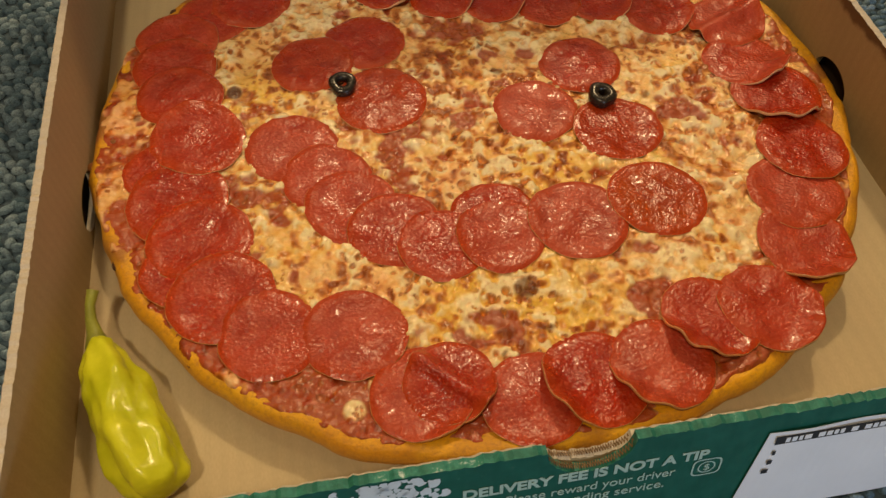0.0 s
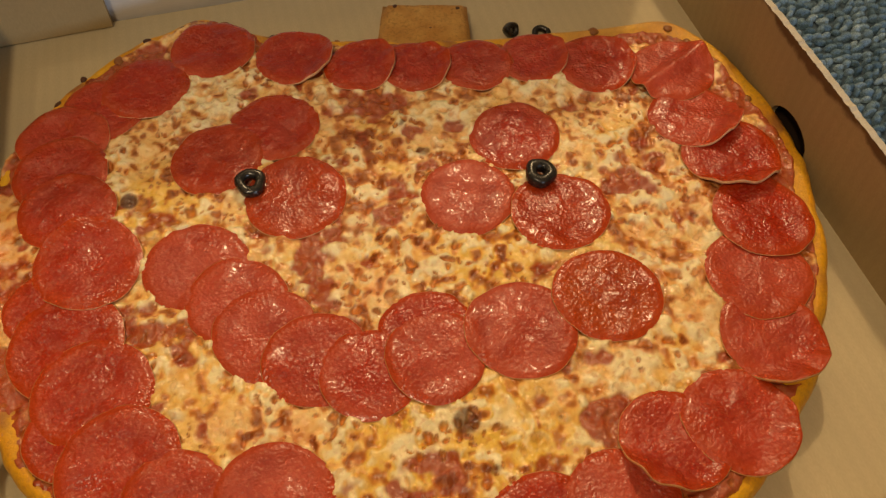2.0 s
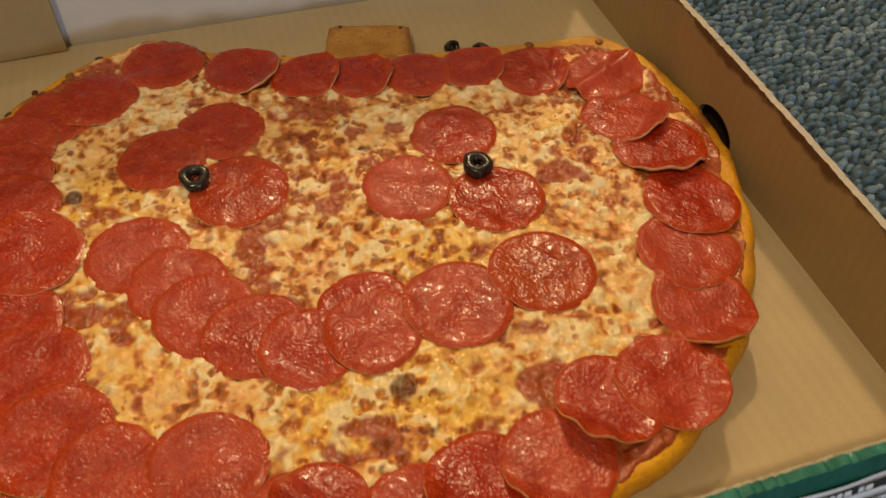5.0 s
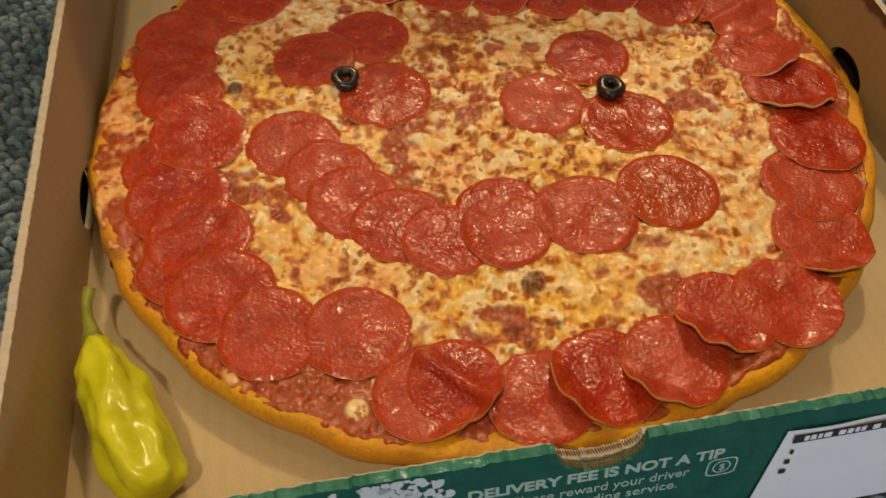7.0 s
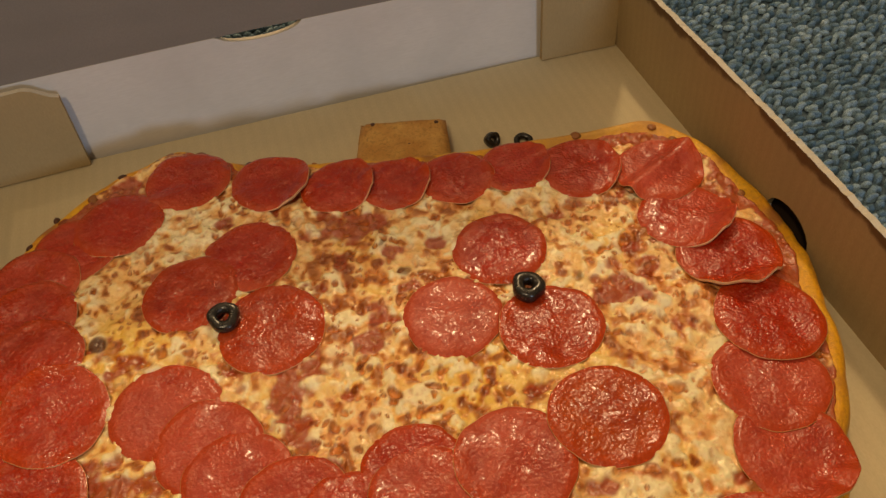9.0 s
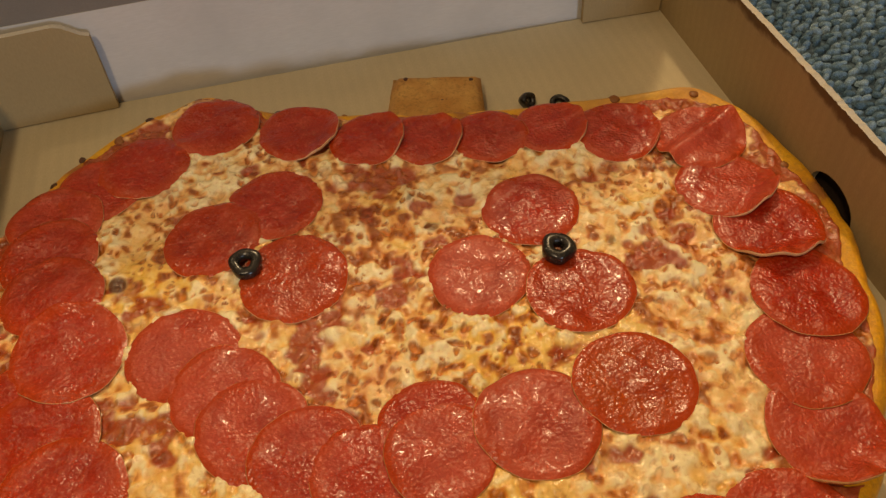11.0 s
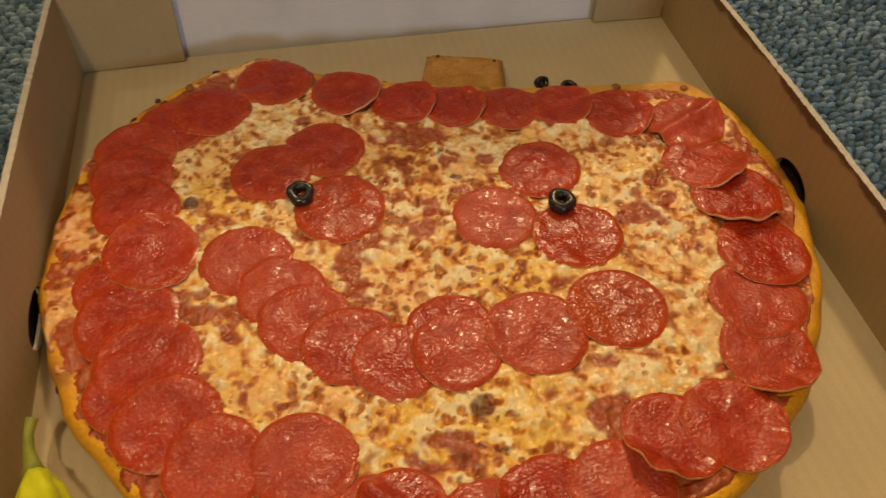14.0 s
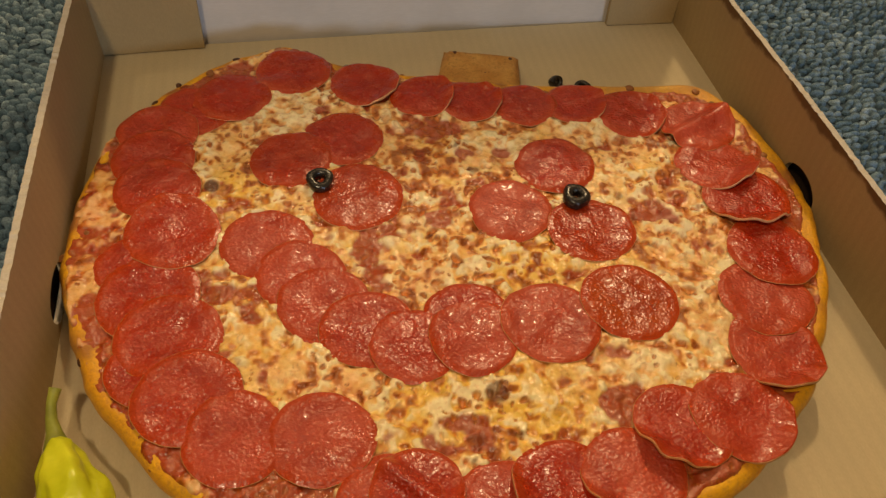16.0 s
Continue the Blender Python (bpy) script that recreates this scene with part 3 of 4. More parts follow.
def crust():
    seg = 720
    a = np.arange(seg) * 2 * np.pi / seg
    r = rim(a)
    profile = ((-0.030, 0.0100), (-0.020, 0.0125), (-0.012, 0.0138), (-0.008, 0.0150), (-0.0048, 0.0160), (-0.0028, 0.0156), (-0.0008, 0.0138), (0.0004, 0.0110), (0.0002, 0.0080), (-0.001, 0.0050), (-0.004, 0.0022), (-0.0075, 0.0008), (-0.02, 0.0006))
    rows, toast, pale = [], [], []
    for k, (d, z) in enumerate(profile):
        puff = 1 + 0.06 * (cloud(np.cos(a) * 0.16, np.sin(a) * 0.16 + k * 0.0015, 0.022, 61, 2) - 0.5) * 2
        wave = 0.0010 * (cloud(np.cos(a) * 0.17 + d, np.sin(a) * 0.17, 0.012, 63, 2) - 0.5) * 2
        rr = r + d + (wave if k > 2 else 0)
        rows.append(np.stack([CX + rr * np.cos(a), CY + rr * np.sin(a), z * puff], -1))
        spot = cloud(np.cos(a) * 0.16 + d, np.sin(a) * 0.16 + z, 0.014, 65, 3)
        left = step(-np.cos(a - 0.25), 0.2, 0.9) + 0.8 * np.exp(-(((a - 0.75) / 0.3) ** 2))
        low = step(-np.sin(a), 0.1, 0.5)
        toast.append(step(spot + 0.10 * left * (1 - low), 0.60, 0.78) * (0.85 - 0.55 * low))
        pale.append(np.full(seg, (0, 0, 0, 0, 0, 0, 0.15, 0.45, 0.7, 0.85, 0.9, 0.6, 0.4)[k]) * (0.7 + 0.6 * cloud(np.cos(a) * 0.16, np.sin(a) * 0.16 + z, 0.01, 67, 2)) + 0.6 * np.exp(-(((a - 0.75) / 0.25) ** 2)))
    points = np.concatenate(rows)
    m = len(profile)
    i = np.arange(seg)
    faces = np.concatenate([np.stack([k * seg + i, (k + 1) * seg + i, (k + 1) * seg + (i + 1) % seg, k * seg + (i + 1) % seg], -1) for k in range(m - 1)])
    return grid_mesh("crust", points, faces, CRUST, pizza, "golden oily crust with toasted spots", {"toast": np.concatenate(toast), "pale": np.concatenate(pale)})


crust()


# x, y, radius, tone, then how the edge curls: height, direction; cup; fold
TOP_ROW = (
    (-0.1240, 0.1060, 0.0200, 0.45), (-0.1040, 0.1160, 0.0208, 0.35), (-0.0705, 0.1350, 0.0205, 0.30), (-0.0320, 0.1190, 0.0195, 0.35, 0.003, -30),
    (0.1102, 0.0760, 0.0195, 0.40, 0.003, 0), (0.0815, 0.0872, 0.0172, 0.35, 0.003, 0), (0.0535, 0.0905, 0.0178, 0.30), (0.0240, 0.0970, 0.0172, 0.35, 0.003, 0),
    (-0.0018, 0.1038, 0.0174, 0.35, 0.003, 0),
)
RIGHT_SIDE = (
    (0.1203, -0.0852, 0.0208, 0.80, 0.0045, -80), (0.1291, -0.0570, 0.0218, 0.85), (0.1445, -0.0310, 0.0214, 0.36, 0.0010, -110, 0.0004),
    (0.1474, 0.0040, 0.0216, 0.34, 0.0050, -95), (0.1411, 0.0303, 0.0203, 0.75, 0.0060, -45),
    (0.1440, 0.0610, 0.0206, 0.90, 0.002, 25, 0.0, 0.0045),
)
BOTTOM = (
    (-0.0515, -0.1275, 0.0195, 0.95, 0.002, -40), (-0.0408, -0.1250, 0.0175, 0.55, 0.003, -45, 0.0, 0.004), (-0.0115, -0.1362, 0.0195, 0.80),
    (0.0136, -0.1323, 0.0205, 0.40, 0.006, -160), (0.0400, -0.1312, 0.0203, 0.95, 0.0065, -125),
    (0.0662, -0.1145, 0.0198, 0.55, 0.0065, -130), (0.0918, -0.1130, 0.0206, 0.70, 0.003, -40),
)
LEFT_SIDE = (
    (-0.1420, 0.0910, 0.0205, 0.60), (-0.1430, 0.0690, 0.0208, 0.40), (-0.1405, 0.0475, 0.0205, 0.45),
    (-0.1480, 0.0000, 0.0170, 0.30), (-0.1410, -0.0190, 0.0222, 0.30), (-0.1360, -0.0560, 0.0195, 0.40), (-0.1315, -0.0420, 0.0220, 0.55), (-0.1230, -0.0728, 0.0214, 0.65),
    (-0.1319, 0.0159, 0.0219, 0.50, 0.002, 100), (-0.1055, -0.0930, 0.0200, 0.75), (-0.0731, -0.0980, 0.0203, 0.85),
)
EYES = (
    (-0.0483, 0.0743, 0.0209, 0.38), (-0.0758, 0.0608, 0.0207, 0.25), (-0.0452, 0.0308, 0.0222, 0.15),
    (0.0573, 0.0404, 0.0206, 0.50), (0.0267, 0.0117, 0.0208, 1.0), (0.0624, -0.0064, 0.0213, 0.20, 0.0, 0, 0.0003),
)
SMILE = (
    (-0.0070, -0.0490, 0.0186, 0.45), (-0.0898, 0.0046, 0.0211, 0.85), (-0.0758, -0.0164, 0.0203, 0.80), (-0.0672, -0.0340, 0.0204, 0.75), (-0.0500, -0.0498, 0.0200, 0.65, 0.001, 150),
    (-0.0318, -0.0606, 0.0190, 0.60), (-0.0065, -0.0602, 0.0194, 0.80, 0.001, 180), (0.0280, -0.0575, 0.0215, 0.90, 0.0, 0, 0.0005), (0.0659, -0.0514, 0.0215, 0.0, 0.0, 0, 0.0006),
)
SLICES = TOP_ROW + RIGHT_SIDE + BOTTOM + LEFT_SIDE + EYES + SMILE


def spots(x, y, pitch, seed, small, large, chance, squash=0.75):
    """A field of scattered uneven round spots: 1 in their middles."""
    rnd = np.random.RandomState(seed)
    wx = x + 0.0050 * (cloud(x, y, 0.006, seed + 1, 2) - 0.5)
    wy = y + 0.0050 * (cloud(x, y, 0.006, seed + 2, 2) - 0.5)
    table = rnd.rand(128, 128, 5)
    out, ring, halo = np.zeros_like(x), np.zeros_like(x), np.zeros_like(x)
    i0, j0 = np.floor(wx / pitch).astype(int), np.floor(wy / pitch).astype(int)
    for di in (-1, 0, 1):
        for dj in (-1, 0, 1):
            i, j = i0 + di, j0 + dj
            t = table[i % 128, j % 128]
            px, py = (i + t[..., 0]) * pitch, (j + t[..., 1]) * pitch
            rad = small + (large - small) * t[..., 2] ** 2
            turn = t[..., 3] * np.pi
            ux, uy = wx - px, wy - py
            du = (ux * np.cos(turn) + uy * np.sin(turn)) / rad
            dv = (-ux * np.sin(turn) + uy * np.cos(turn)) / (rad * squash)
            far = np.hypot(du, dv)
            here = t[..., 4] < chance
            out = np.maximum(out, here * step(-far, -1.10, -0.40))
            halo = np.maximum(halo, here * step(-far, -1.7, -0.7))
            ring = np.maximum(ring, here * np.exp(-(((far - 0.78) / 0.20) ** 2)))
    return out, ring, halo


def patch(x, y, px, py, r):
    return np.exp(-((x - px) ** 2 + (y - py) ** 2) / r**2)


def cheese():
    cell = 0.00062
    xs, ys = np.arange(-0.185, 0.187, cell), np.arange(-0.175, 0.180, cell)
    x, y = np.meshgrid(xs, ys)
    a, d = np.arctan2(y - CY, x - CX), np.hypot(x - CX, y - CY)
    inset = rim(a) - d
    edge = 0.0032 + 0.0028 * (cloud(x, y, 0.012, 21, 3) - 0.5) * 2
    edge = edge + 0.0085 * np.exp(-(((a - 0.72) / 0.26) ** 2)) + 0.0035 * np.exp(-(((a - 0.15) / 0.4) ** 2))
    near_rim = step(-inset, -0.032, -0.016)
    rimward = near_rim * step(-np.cos(a - 0.1), 0.55, 0.95)
    edge = edge - 0.0022 * step(-np.cos(a - 0.1), 0.55, 0.95)
    small, small_ring, small_halo = spots(x, y, 0.0047, 30, 0.0008, 0.0021, 0.72, 0.8)
    large, large_ring, large_halo = spots(x, y, 0.0092, 36, 0.0017, 0.0034, 0.60, 0.8)
    baked = 0.20 + 0.80 * step(cloud(x, y, 0.026, 44, 3), 0.36, 0.58)
    inner = np.maximum(small, large) * baked
    ring = np.maximum(0.95 * small_ring, large_ring) * (0.25 + 0.75 * baked)
    halo = np.maximum(0.6 * small_halo, large_halo) * baked
    blot = cloud(x + 0.002 * cloud(x, y, 0.005, 46, 2), y, 0.0046, 45, 2) + 0.30 * (cloud(x, y, 0.030, 44, 3) - 0.5)
    brown = np.clip(0.80 * ring * (0.1 + 1.2 * cloud(x, y, 0.004, 47, 2)) + 0.40 * inner * step(cloud(x, y, 0.006, 48, 2), 0.40, 0.75) + 0.70 * step(blot, 0.64, 0.86), 0, 0.9)
    tan = np.clip(0.75 * step(blot, 0.56, 0.74) + 0.40 * halo * (0.3 + 0.9 * cloud(x, y, 0.006, 49, 2)) + 0.55 * inner + 0.35 * rimward, 0, 0.9)
    char = np.clip(spots(x, y, 0.027, 70, 0.0015, 0.0032, 0.30)[0] * 0.70 + 1.1 * step(patch(x, y, -0.0026, -0.0880, 0.0055), 0.3, 0.6) * 0.7 + step(patch(x, y, 0.0143, 0.0422, 0.0036), 0.3, 0.6) * 0.7 + step(patch(x, y, -0.115, 0.046, 0.0042), 0.3, 0.6) * 0.95, 0, 0.92)
    milky = np.clip(step(-blot, -0.55, -0.40) * step(cloud(x, y, 0.012, 80, 3), 0.32, 0.55) * (1 - inner) * 0.95 * (1 - 0.75 * near_rim) + 1.2 * patch(x, y, -0.0235, 0.0075, 0.006) + 1.3 * patch(x, y, -0.077, -0.1297, 0.0042) + 1.2 * patch(x, y, -0.1495, -0.0615, 0.0045) + patch(x, y, 0.070, -0.078, 0.006), 0, 0.95)
    nose = patch(x, y, -0.040, -0.003, 0.017) + patch(x, y, -0.018, 0.010, 0.016) + patch(x, y, 0.040, -0.098, 0.014) + 0.8 * patch(x, y, 0.0, 0.066, 0.018) + 0.7 * patch(x, y, 0.098, 0.0, 0.016) + patch(x, y, -0.145, -0.06, 0.022) + patch(x, y, -0.085, -0.122, 0.030) + 0.6 * patch(x, y, -0.062, 0.052, 0.018)
    lumps = step(patch(x, y, -0.0235, 0.0075, 0.006) + patch(x, y, -0.077, -0.1297, 0.0042) + patch(x, y, -0.1495, -0.0615, 0.0045), 0.25, 0.5)
    sauce = step(cloud(x, y, 0.011, 90, 3) + 0.26 * nose + 0.34 * near_rim * (1 - 0.6 * rimward) + 0.16 * near_rim * step(-np.sin(a), 0.0, 0.5), 0.63, 0.76) * 0.88 * (1 - 0.5 * inner) * (1 - lumps)
    oil = np.clip(0.75 * (patch(x, y, 0.025, -0.022, 0.026) + patch(x, y, 0.005, -0.093, 0.026) + patch(x, y, -0.105, 0.040, 0.020) + patch(x, y, -0.03, -0.088, 0.018)) + 0.35 * step(cloud(x, y, 0.026, 95, 3), 0.55, 0.72), 0, 0.8)
    curd = cloud(x, y, 0.0042, 99, 2)
    z = surface(x, y) + 0.0021 * (curd - 0.5) + 0.0005 * brown - 0.0008 * inner - 0.0007 * sauce + 0.0008 * milky
    z = z + 0.0006 * (cloud(x, y, 0.0019, 101, 2) - 0.5)
    under = np.zeros_like(x)
    for entry in SLICES:
        under = np.maximum(under, step(-np.hypot(x - entry[0], y - entry[1]) / entry[2], -0.99, -0.88))
    z = z - 0.0018 * under
    z = z - 0.008 * step(-(inset - edge), -0.003, 0.002)
    inside = inset > 0.0012
    index = -np.ones(x.shape, int)
    index[inside] = np.arange(inside.sum())
    q = inside[:-1, :-1] & inside[1:, :-1] & inside[1:, 1:] & inside[:-1, 1:]
    faces = np.stack([index[:-1, :-1][q], index[:-1, 1:][q], index[1:, 1:][q], index[1:, :-1][q]], -1)
    fields = {"brown": brown * 0.95, "tan": tan, "char": char, "milky": milky, "sauce": sauce, "oil": oil}
    points = np.stack([x[inside], y[inside], z[inside]], -1)
    return grid_mesh("melted_cheese", points, faces, CHEESE, pizza, "browned blistered melted cheese over red tomato sauce", {k: v[inside] for k, v in fields.items()})


cheese()

# Height of all that lies on the pizza so far, on a 1 mm raster, so that slices drape over one another.
RX, RY = np.meshgrid(np.arange(-0.200, 0.2005, 0.001), np.arange(-0.190, 0.1905, 0.001))
pile = surface(RX, RY) + 0.0004
_in = rim(np.arctan2(RY - CY, RX - CX)) - np.hypot(RX - CX, RY - CY)
pile = np.where(_in < 0.010, np.maximum(pile, 0.0170) + 0.35 * np.clip(_in, -0.02, 0), pile)


def blurred(h, rounds):
    for _ in range(rounds):
        p = np.pad(h, 1, mode="edge")
        h = (p[:-2, 1:-1] + p[2:, 1:-1] + p[1:-1, :-2] + p[1:-1, 2:] + 2 * h) / 6
    return h


def sampled(h, x, y):
    u, v = (x + 0.200) / 0.001, (y + 0.190) / 0.001
    i, j = np.clip(u.astype(int), 0, h.shape[1] - 2), np.clip(v.astype(int), 0, h.shape[0] - 2)
    a, b = np.clip(u - i, 0, 1), np.clip(v - j, 0, 1)
    return (h[j, i] * (1 - a) + h[j, i + 1] * a) * (1 - b) + (h[j + 1, i] * (1 - a) + h[j + 1, i + 1] * a) * b


def pepperoni_slice(k, x, y, r, tone=0.5, curl=0.0, toward=0.0, cup=0.0, fold=0.0):
    """A thin sausage slice lying on the pile. curl lifts the edge toward an angle in degrees, cup lifts the whole edge, fold raises a ridge."""
    global pile
    rnd = np.random.RandomState(200 + k)
    seg, rings, thick = 120, 30, 0.0009
    a = np.arange(seg) * 2 * np.pi / seg
    out = 1 + 0.020 * np.sin(2 * a + rnd.rand() * 6) + 0.012 * np.sin(3 * a + rnd.rand() * 6) + 0.006 * np.sin(7 * a + rnd.rand() * 6) + 0.004 * np.sin(13 * a + rnd.rand() * 6)
    soft = blurred(pile, 14)
    rows, shares = [], np.linspace(0, 1, rings)
    for f in shares[1:]:
        px, py = x + r * f * out * np.cos(a), y + r * f * out * np.sin(a)
        z = np.maximum(sampled(soft, px, py), sampled(pile, px, py) - 0.0003)
        lift = curl * step(f * np.cos(a - radians(toward)), 0.45, 1.0) * (1 + 0.25 * np.sin(9 * a + k))
        z = z + lift + cup * f**3 + 0.0016 * (cloud(px, py, 0.010, 300 + k, 2) - 0.5) - (0.0 if curl > 0.0015 else 0.0002) * max(0.0, (f - 0.80) / 0.20)
        if fold:
            across = -math.sin(radians(toward)) * (px - x) + math.cos(radians(toward)) * (py - y)
            z = z + fold * np.exp(-((across / (0.22 * r)) ** 2))
        rows.append(np.stack([px, py, z], -1))
    z0 = rows[0][:, 2].mean()
    top = [np.array([[x, y, z0 + thick]])]
    for f, row in zip(shares[1:], rows):
        up = row.copy()
        grain = 0.00032 * (cloud(up[:, 0], up[:, 1], 0.0026, 400 + k, 2) - 0.5) + 0.00024 * (cloud(up[:, 0], up[:, 1], 0.0012, 500 + k, 1) - 0.5)
        raised = step(np.cos(a - radians(toward)), 0.2, 0.8) * (curl > 0.0015)
        up[:, 2] += thick * (1 - (0.85 - 1.5 * raised) * max(0.0, (f - 0.90) / 0.10)) + grain * (1 if f < 0.97 else 0.3)
        top.append(up)
    under_rows = [r0 - [0, 0, 0.0002] for r0 in rows[4::5]] + [rows[-1] * 1.0]
    under_rows[-1][:, :2] = np.array([x, y]) + (under_rows[-1][:, :2] - [x, y]) * 1.012
    points = np.concatenate(top + under_rows)
    i = np.arange(seg)
    j = (i + 1) % seg
    quads = [np.stack([1 + n * seg + i, 1 + (n + 1) * seg + i, 1 + (n + 1) * seg + j, 1 + n * seg + j], -1) for n in range(rings - 2)]
    last, base, m = 1 + (rings - 2) * seg, 1 + (rings - 1) * seg, len(under_rows)
    quads += [np.stack([base + n * seg + i, base + n * seg + j, base + (n + 1) * seg + j, base + (n + 1) * seg + i], -1) for n in range(m - 1)]
    quads.append(np.stack([last + i, base + (m - 1) * seg + i, base + (m - 1) * seg + j, last + j], -1))
    share = np.concatenate([[0.0], np.repeat(shares[1:], seg), np.ones(m * seg)])
    ob = grid_mesh("pepperoni_slice", points, np.concatenate(quads), PEPPERONI, pizza, "", {"edge": 0.65 * step(share, 0.62, 0.96) + 0.25 * step(share, 0.95, 1.0), "tone": np.full(len(points), tone)})
    ob.data.materials.append(PEPPERONI_RIM)
    count = len(ob.data.polygons)
    ob.data.polygons.foreach_set("material_index", np.where(np.arange(count) >= count - seg, 1, 0).astype(np.int32))
    bm = bmesh.new()
    bm.from_mesh(ob.data)
    bm.verts.ensure_lookup_table()
    for s in range(seg):
        bm.faces.new((bm.verts[0], bm.verts[1 + s], bm.verts[1 + (s + 1) % seg])).smooth = True
    bm.faces.new([bm.verts[base + seg - 1 - s] for s in range(seg)])
    bm.to_mesh(ob.data)
    bm.free()
    d = np.hypot(RX - x, RY - y)
    under = np.maximum(soft, pile - 0.0003) + thick + cup * np.clip(d / r, 0, 1) ** 3
    pile = np.where(d < r * 0.98, np.maximum(pile, under), pile)
    return ob


for count, entry in enumerate(SLICES):
    pepperoni_slice(count, *entry)


def rounded_block(name, corners, z0, z1, material, parent, label, seed, steps=14):
    """A baked piece over four corners, with a puffed top and rounded edges."""
    (ax, ay), (bx, by), (cx, cy), (dx, dy) = corners
    u, v = np.meshgrid(np.linspace(0, 1, steps), np.linspace(0, 1, steps))
    x = (ax * (1 - u) + dx * u) * (1 - v) + (bx * (1 - u) + cx * u) * v
    y = (ay * (1 - u) + dy * u) * (1 - v) + (by * (1 - u) + cy * u) * v
    edge = np.minimum(np.minimum(u, 1 - u), np.minimum(v, 1 - v))
    z = z0 + (z1 - z0) * (0.72 + 0.28 * step(edge, 0, 0.06)) + 0.0014 * (cloud(x, y, 0.008, seed, 2) - 0.5)
    top = np.stack([x, y, z], -1).reshape(-1, 3)
    bottom = np.stack([x, y, 0 * z + z0], -1).reshape(-1, 3)
    m = steps * steps
    idx = np.arange(m).reshape(steps, steps)
    f = np.stack([idx[:-1, :-1], idx[:-1, 1:], idx[1:, 1:], idx[1:, :-1]], -1).reshape(-1, 4)
    loop = np.concatenate([idx[0, :-1], idx[:-1, -1], idx[-1, :0:-1], idx[:0:-1, 0]])
    nxt = np.roll(loop, -1)
    side = np.stack([loop + m, nxt + m, nxt, loop], -1)
    return grid_mesh(name, np.concatenate([top, bottom]), np.concatenate([f, f[:, ::-1] + m, side]), material, parent, label)


stem = rounded_block("dough_stem", ((0.0085, 0.118), (0.0205, 0.1555), (0.0640, 0.1430), (0.0570, 0.108)), 0.0006, 0.0125, DOUGH_STEM, pizza, "flat toasted dough tab shaped like a pumpkin stalk", 77)


def blister(x, y, z, r, material, seed, parent):
    bm = bmesh.new()
    bmesh.ops.create_icosphere(bm, subdivisions=2, radius=r)
    rnd = random.Random(seed)
    sx, sy = rnd.uniform(0.8, 1.3), rnd.uniform(0.8, 1.3)
    for v in bm.verts:
        q = 1 + 0.22 * noise.noise(v.co * (1.2 / r) + Vector((seed, 0, 0)))
        v.co = Vector((v.co.x * sx * q + x, v.co.y * sy * q + y, v.co.z * 0.45 * q + z))
    return part("dough_blister", bm, material, parent, "charred dough blister" if material is CHAR else "browned dough blister")


rnd = random.Random(21)
for k in range(26):
    a = radians(rnd.choice((rnd.uniform(20, 60), rnd.uniform(100, 200), rnd.uniform(-20, 20), rnd.uniform(190, 330))))
    d = float(rim(np.array(a))) - rnd.uniform(0.001, 0.010)
    blister(CX + d * math.cos(a), CY + d * math.sin(a), 0.0148 if d < float(rim(np.array(a))) - 0.003 else 0.0128, rnd.uniform(0.0010, 0.0026), CHAR if rnd.random() < 0.3 else BLISTER, k, pizza)
for k in range(12):
    a = radians(96 + 5.5 * k)
    d = float(rim(np.array(a))) - rnd.uniform(0.002, 0.006)
    blister(CX + d * math.cos(a), CY + d * math.sin(a), 0.0152, rnd.uniform(0.0016, 0.0032), CHAR if k % 3 else BLISTER, 90 + k, pizza)
for k, (u, v) in enumerate(((0.026, 0.150), (0.058, 0.140), (0.040, 0.128))):
    blister(u, v, 0.0122, 0.0015, CHAR, 60 + k, stem)


def olive_slice(x, y, z, r, hole, height, tip, heading, label):
    bm = bmesh.new()
    seg, ring = 36, 12
    rows = []
    mid, half = (r + hole) / 2, (r - hole) / 2
    for i in range(seg):
        a = 2 * math.pi * i / seg
        wob = 1 + 0.05 * math.sin(3 * a + x * 900) + 0.03 * math.sin(5 * a)
        rows.append([bm.verts.new(((mid + half * math.copysign(abs(math.cos(b)) ** 0.7, math.cos(b))) * wob * math.cos(a), (mid + half * math.copysign(abs(math.cos(b)) ** 0.7, math.cos(b))) * wob * math.sin(a), height / 2 * math.copysign(abs(math.sin(b)) ** 0.7, math.sin(b)))) for b in (2 * math.pi * k / ring for k in range(ring))])
    for p, q in zip(rows, rows[1:] + rows[:1]):
        for k in range(ring):
            bm.faces.new((p[k], q[k], q[(k + 1) % ring], p[(k + 1) % ring]))
    ob = part("olive_slice", bm, OLIVE)
    ob.matrix_world = Matrix.Translation((x, y, z)) @ Matrix.Rotation(radians(heading), 4, "Z") @ Matrix.Rotation(radians(tip), 4, "X")
    return tagged(ob, label, "olive", "black olive slices")


ON = "black olive ring lying on a pepperoni slice as an eye"
olive_slice(-0.0628, 0.0391, float(sampled(pile, np.array(-0.0628), np.array(0.0391))) + 0.0030, 0.0066, 0.0022, 0.0052, 12, 0, ON)
olive_slice(0.0597, 0.0128, float(sampled(pile, np.array(0.0597), np.array(0.0128))) + 0.0030, 0.0069, 0.0018, 0.0060, 6, 30, ON)
BY = "black olive ring fallen on the tray floor beside the crust"
olive_slice(0.0837, 0.1255, 0.0040, 0.0042, 0.0010, 0.0055, 50, 20, BY)
olive_slice(0.0985, 0.1190, 0.0032, 0.0050, 0.0018, 0.0046, 25, -20, BY)

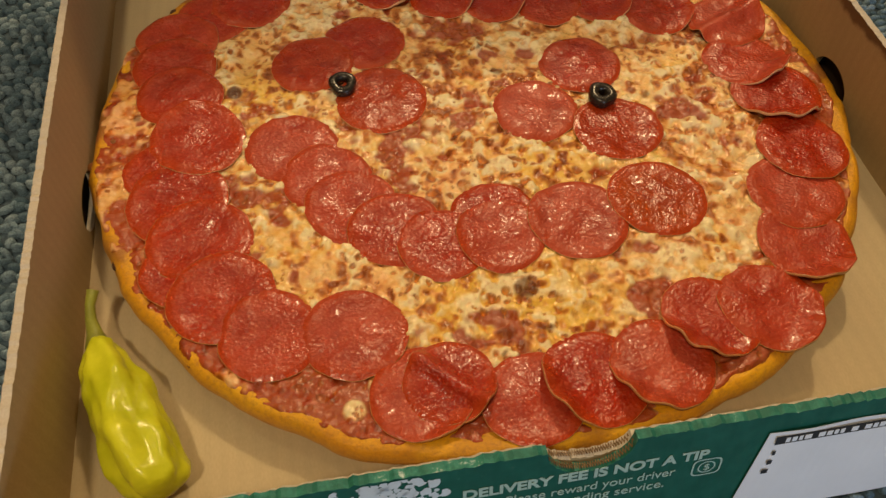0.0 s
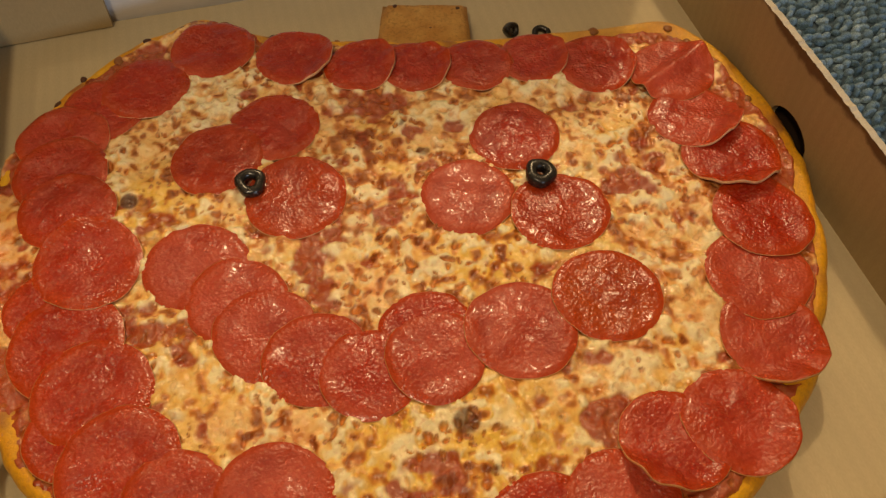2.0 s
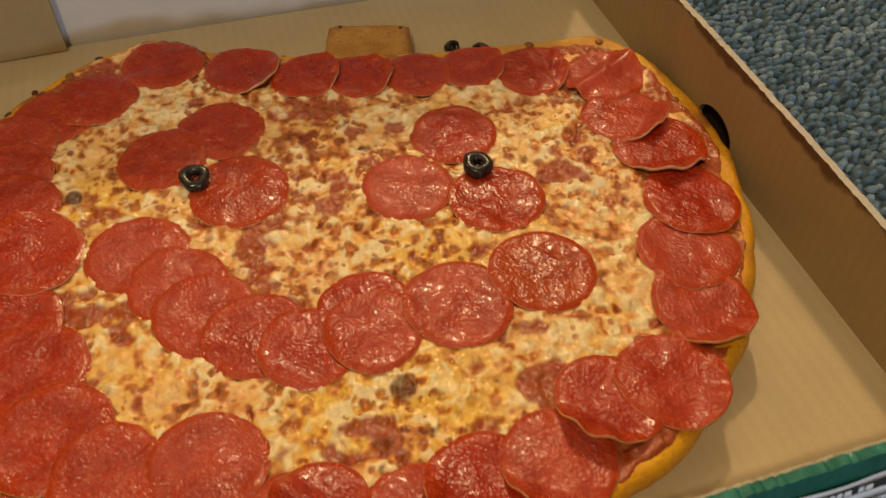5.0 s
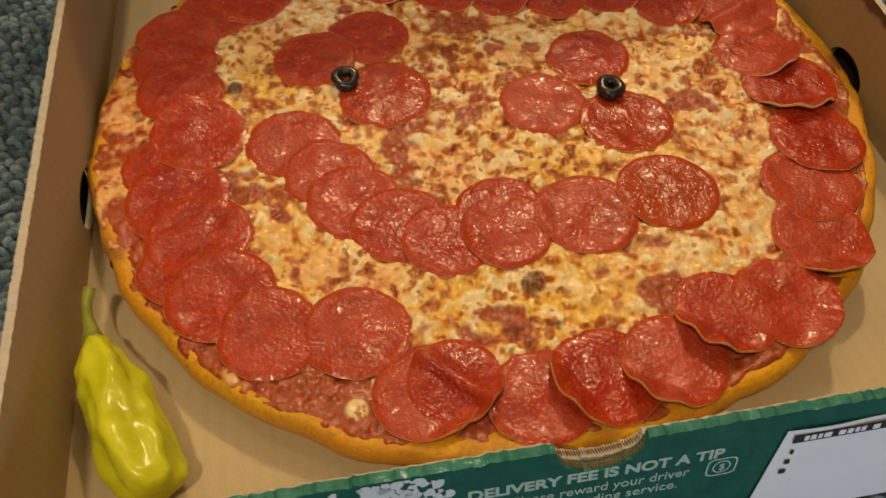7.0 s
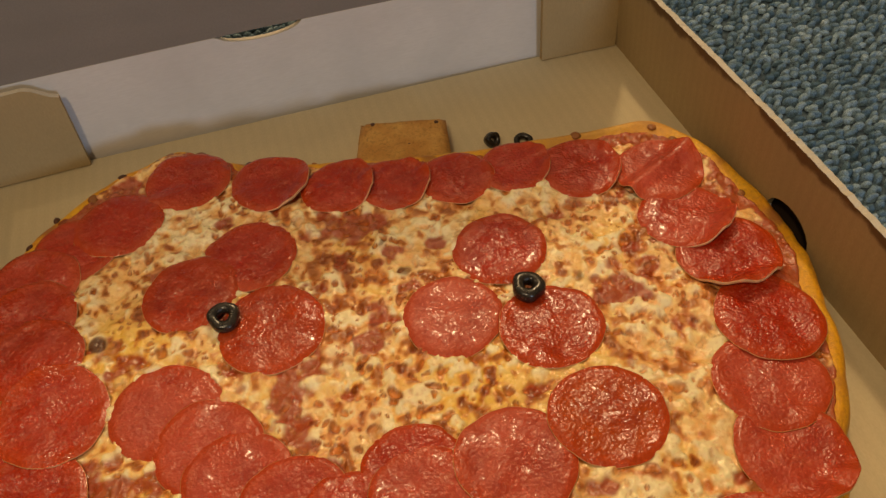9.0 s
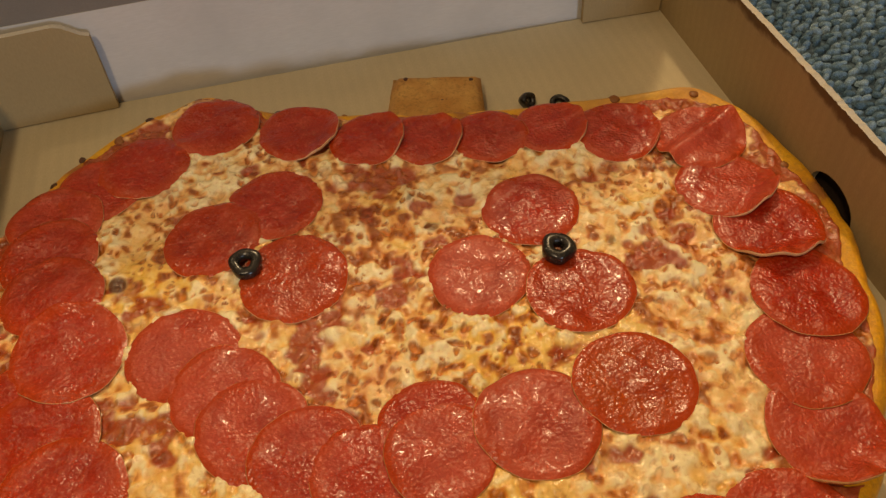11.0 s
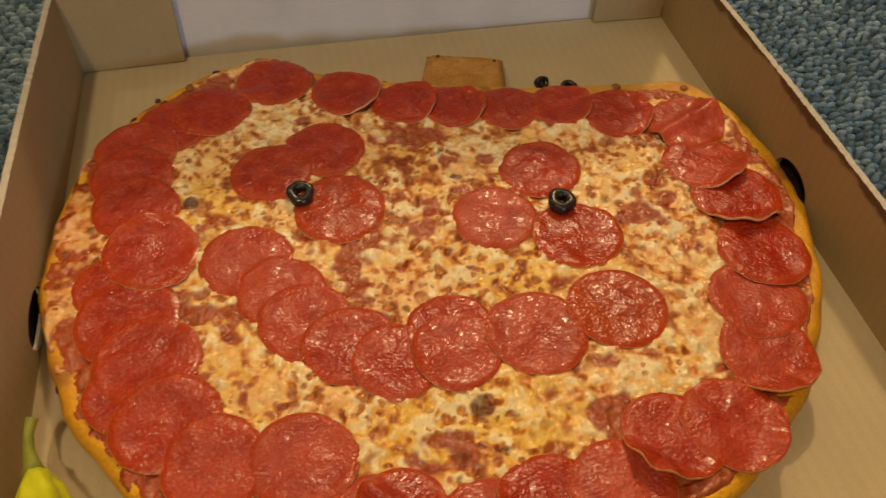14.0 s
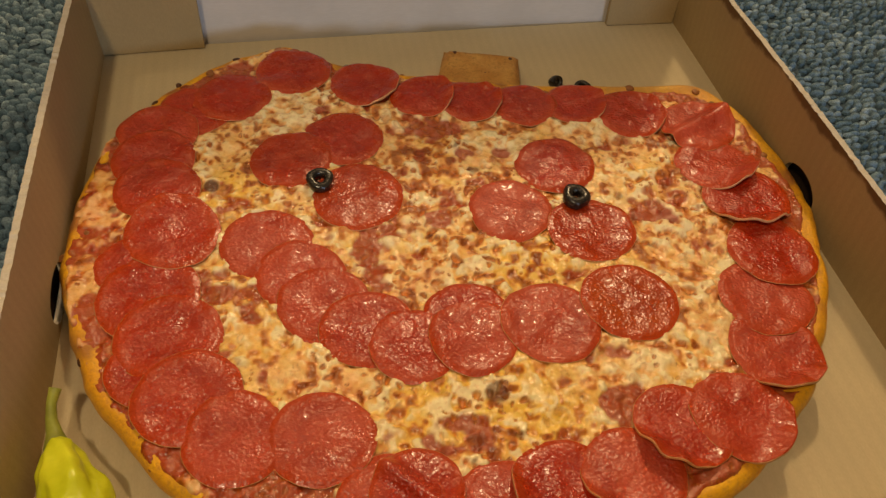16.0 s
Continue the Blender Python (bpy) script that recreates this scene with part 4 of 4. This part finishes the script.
# ---- pickled pepper ----
pepper = thing("pickled_pepper", "shiny yellow-green pickled pepper lying against the box wall", "pepper")


def pepper_body():
    seg, rings = 48, 44
    path = [Vector(p) for p in ((-0.1708, -0.0835, 0.0130), (-0.1685, -0.0910, 0.0135), (-0.1630, -0.1060, 0.0142), (-0.1560, -0.1240, 0.0140), (-0.1490, -0.1385, 0.0126), (-0.1452, -0.1480, 0.0112))]
    radii = (0.0042, 0.0082, 0.0116, 0.0130, 0.0117, 0.0030)
    rows = []
    for k in range(rings):
        t = k / (rings - 1) * (len(path) - 1)
        i = min(int(t), len(path) - 2)
        u = t - i
        p0, p1, p2, p3 = (path[max(0, min(len(path) - 1, i + o))] for o in (-1, 0, 1, 2))
        c = 0.5 * ((2 * p1) + (p2 - p0) * u + (2 * p0 - 5 * p1 + 4 * p2 - p3) * u * u + (3 * p1 - p0 - 3 * p2 + p3) * u**3)
        r = float(np.interp(t, range(len(radii)), radii)) if i < len(path) - 2 else radii[-2] * math.sqrt(max(0.02, 1 - u * u))
        ahead = (p2 - p1).normalized()
        side = ahead.cross(Vector((0, 0, 1))).normalized()
        up = side.cross(ahead)
        row = []
        for s in range(seg):
            a = 2 * math.pi * s / seg
            lobes = 1 + 0.10 * math.cos(3 * a + 0.7 + 0.35 * t) + 0.05 * math.sin(5 * a + 2.2 * t) - 0.20 * math.exp(-((math.sin((a - 1.35 - 0.12 * t) / 2) / 0.13) ** 2)) * math.sin(math.pi * t / 5)
            dent = 1 + 0.20 * noise.noise(Vector((math.cos(a) * 1.3, math.sin(a) * 1.3, t * 1.2))) + 0.10 * noise.noise(Vector((math.cos(a) * 3.1, math.sin(a) * 3.1, t * 2.4 + 9)))
            q = r * lobes * dent
            w = c + side * (q * math.cos(a)) + up * (q * 0.94 * math.sin(a))
            row.append((max(w.x, -0.1795), w.y, max(w.z, 0.0002)))
        rows.append(row)
    points = np.array(rows).reshape(-1, 3)
    i = np.arange(seg)
    faces = np.concatenate([np.stack([k * seg + i, k * seg + (i + 1) % seg, (k + 1) * seg + (i + 1) % seg, (k + 1) * seg + i], -1) for k in range(rings - 1)])
    points = np.concatenate([points, [points[:seg].mean(0)], [points[-seg:].mean(0)]])
    ob = grid_mesh("pepper_body", points, faces[:, ::-1], PEPPER, pepper, "wrinkled glossy pepper flesh")
    bm = bmesh.new()
    bm.from_mesh(ob.data)
    bmesh.ops.holes_fill(bm, edges=bm.edges[:])
    bmesh.ops.recalc_face_normals(bm, faces=bm.faces[:])
    bm.to_mesh(ob.data)
    bm.free()
    ob.data.polygons.foreach_set("use_smooth", [True] * len(ob.data.polygons))


pepper_body()
curve = [Vector(p) for p in ((-0.1710, -0.0845, 0.0128), (-0.1722, -0.0792, 0.0142), (-0.1732, -0.0744, 0.0165), (-0.1732, -0.0692, 0.0190), (-0.1716, -0.0640, 0.0216))]
bm = bmesh.new()
rows = []
for k, p in enumerate(curve):
    ahead = (curve[min(k + 1, 4)] - curve[max(k - 1, 0)]).normalized()
    side = ahead.cross(Vector((0, 0, 1))).normalized()
    up = side.cross(ahead)
    r = (0.0048, 0.0030, 0.0022, 0.0019, 0.0023)[k]
    rows.append([bm.verts.new(p + side * (r * math.cos(a)) + up * (r * math.sin(a))) for a in (2 * math.pi * s / 14 for s in range(14))])
for p, q in zip(rows, rows[1:]):
    for s in range(14):
        bm.faces.new((p[s], p[(s + 1) % 14], q[(s + 1) % 14], q[s]))
bm.faces.new(rows[0])
bm.faces.new(rows[-1])
part("stalk", bm, PEPPER_STEM, pepper, "thin olive-green stalk with a pale cut tip")
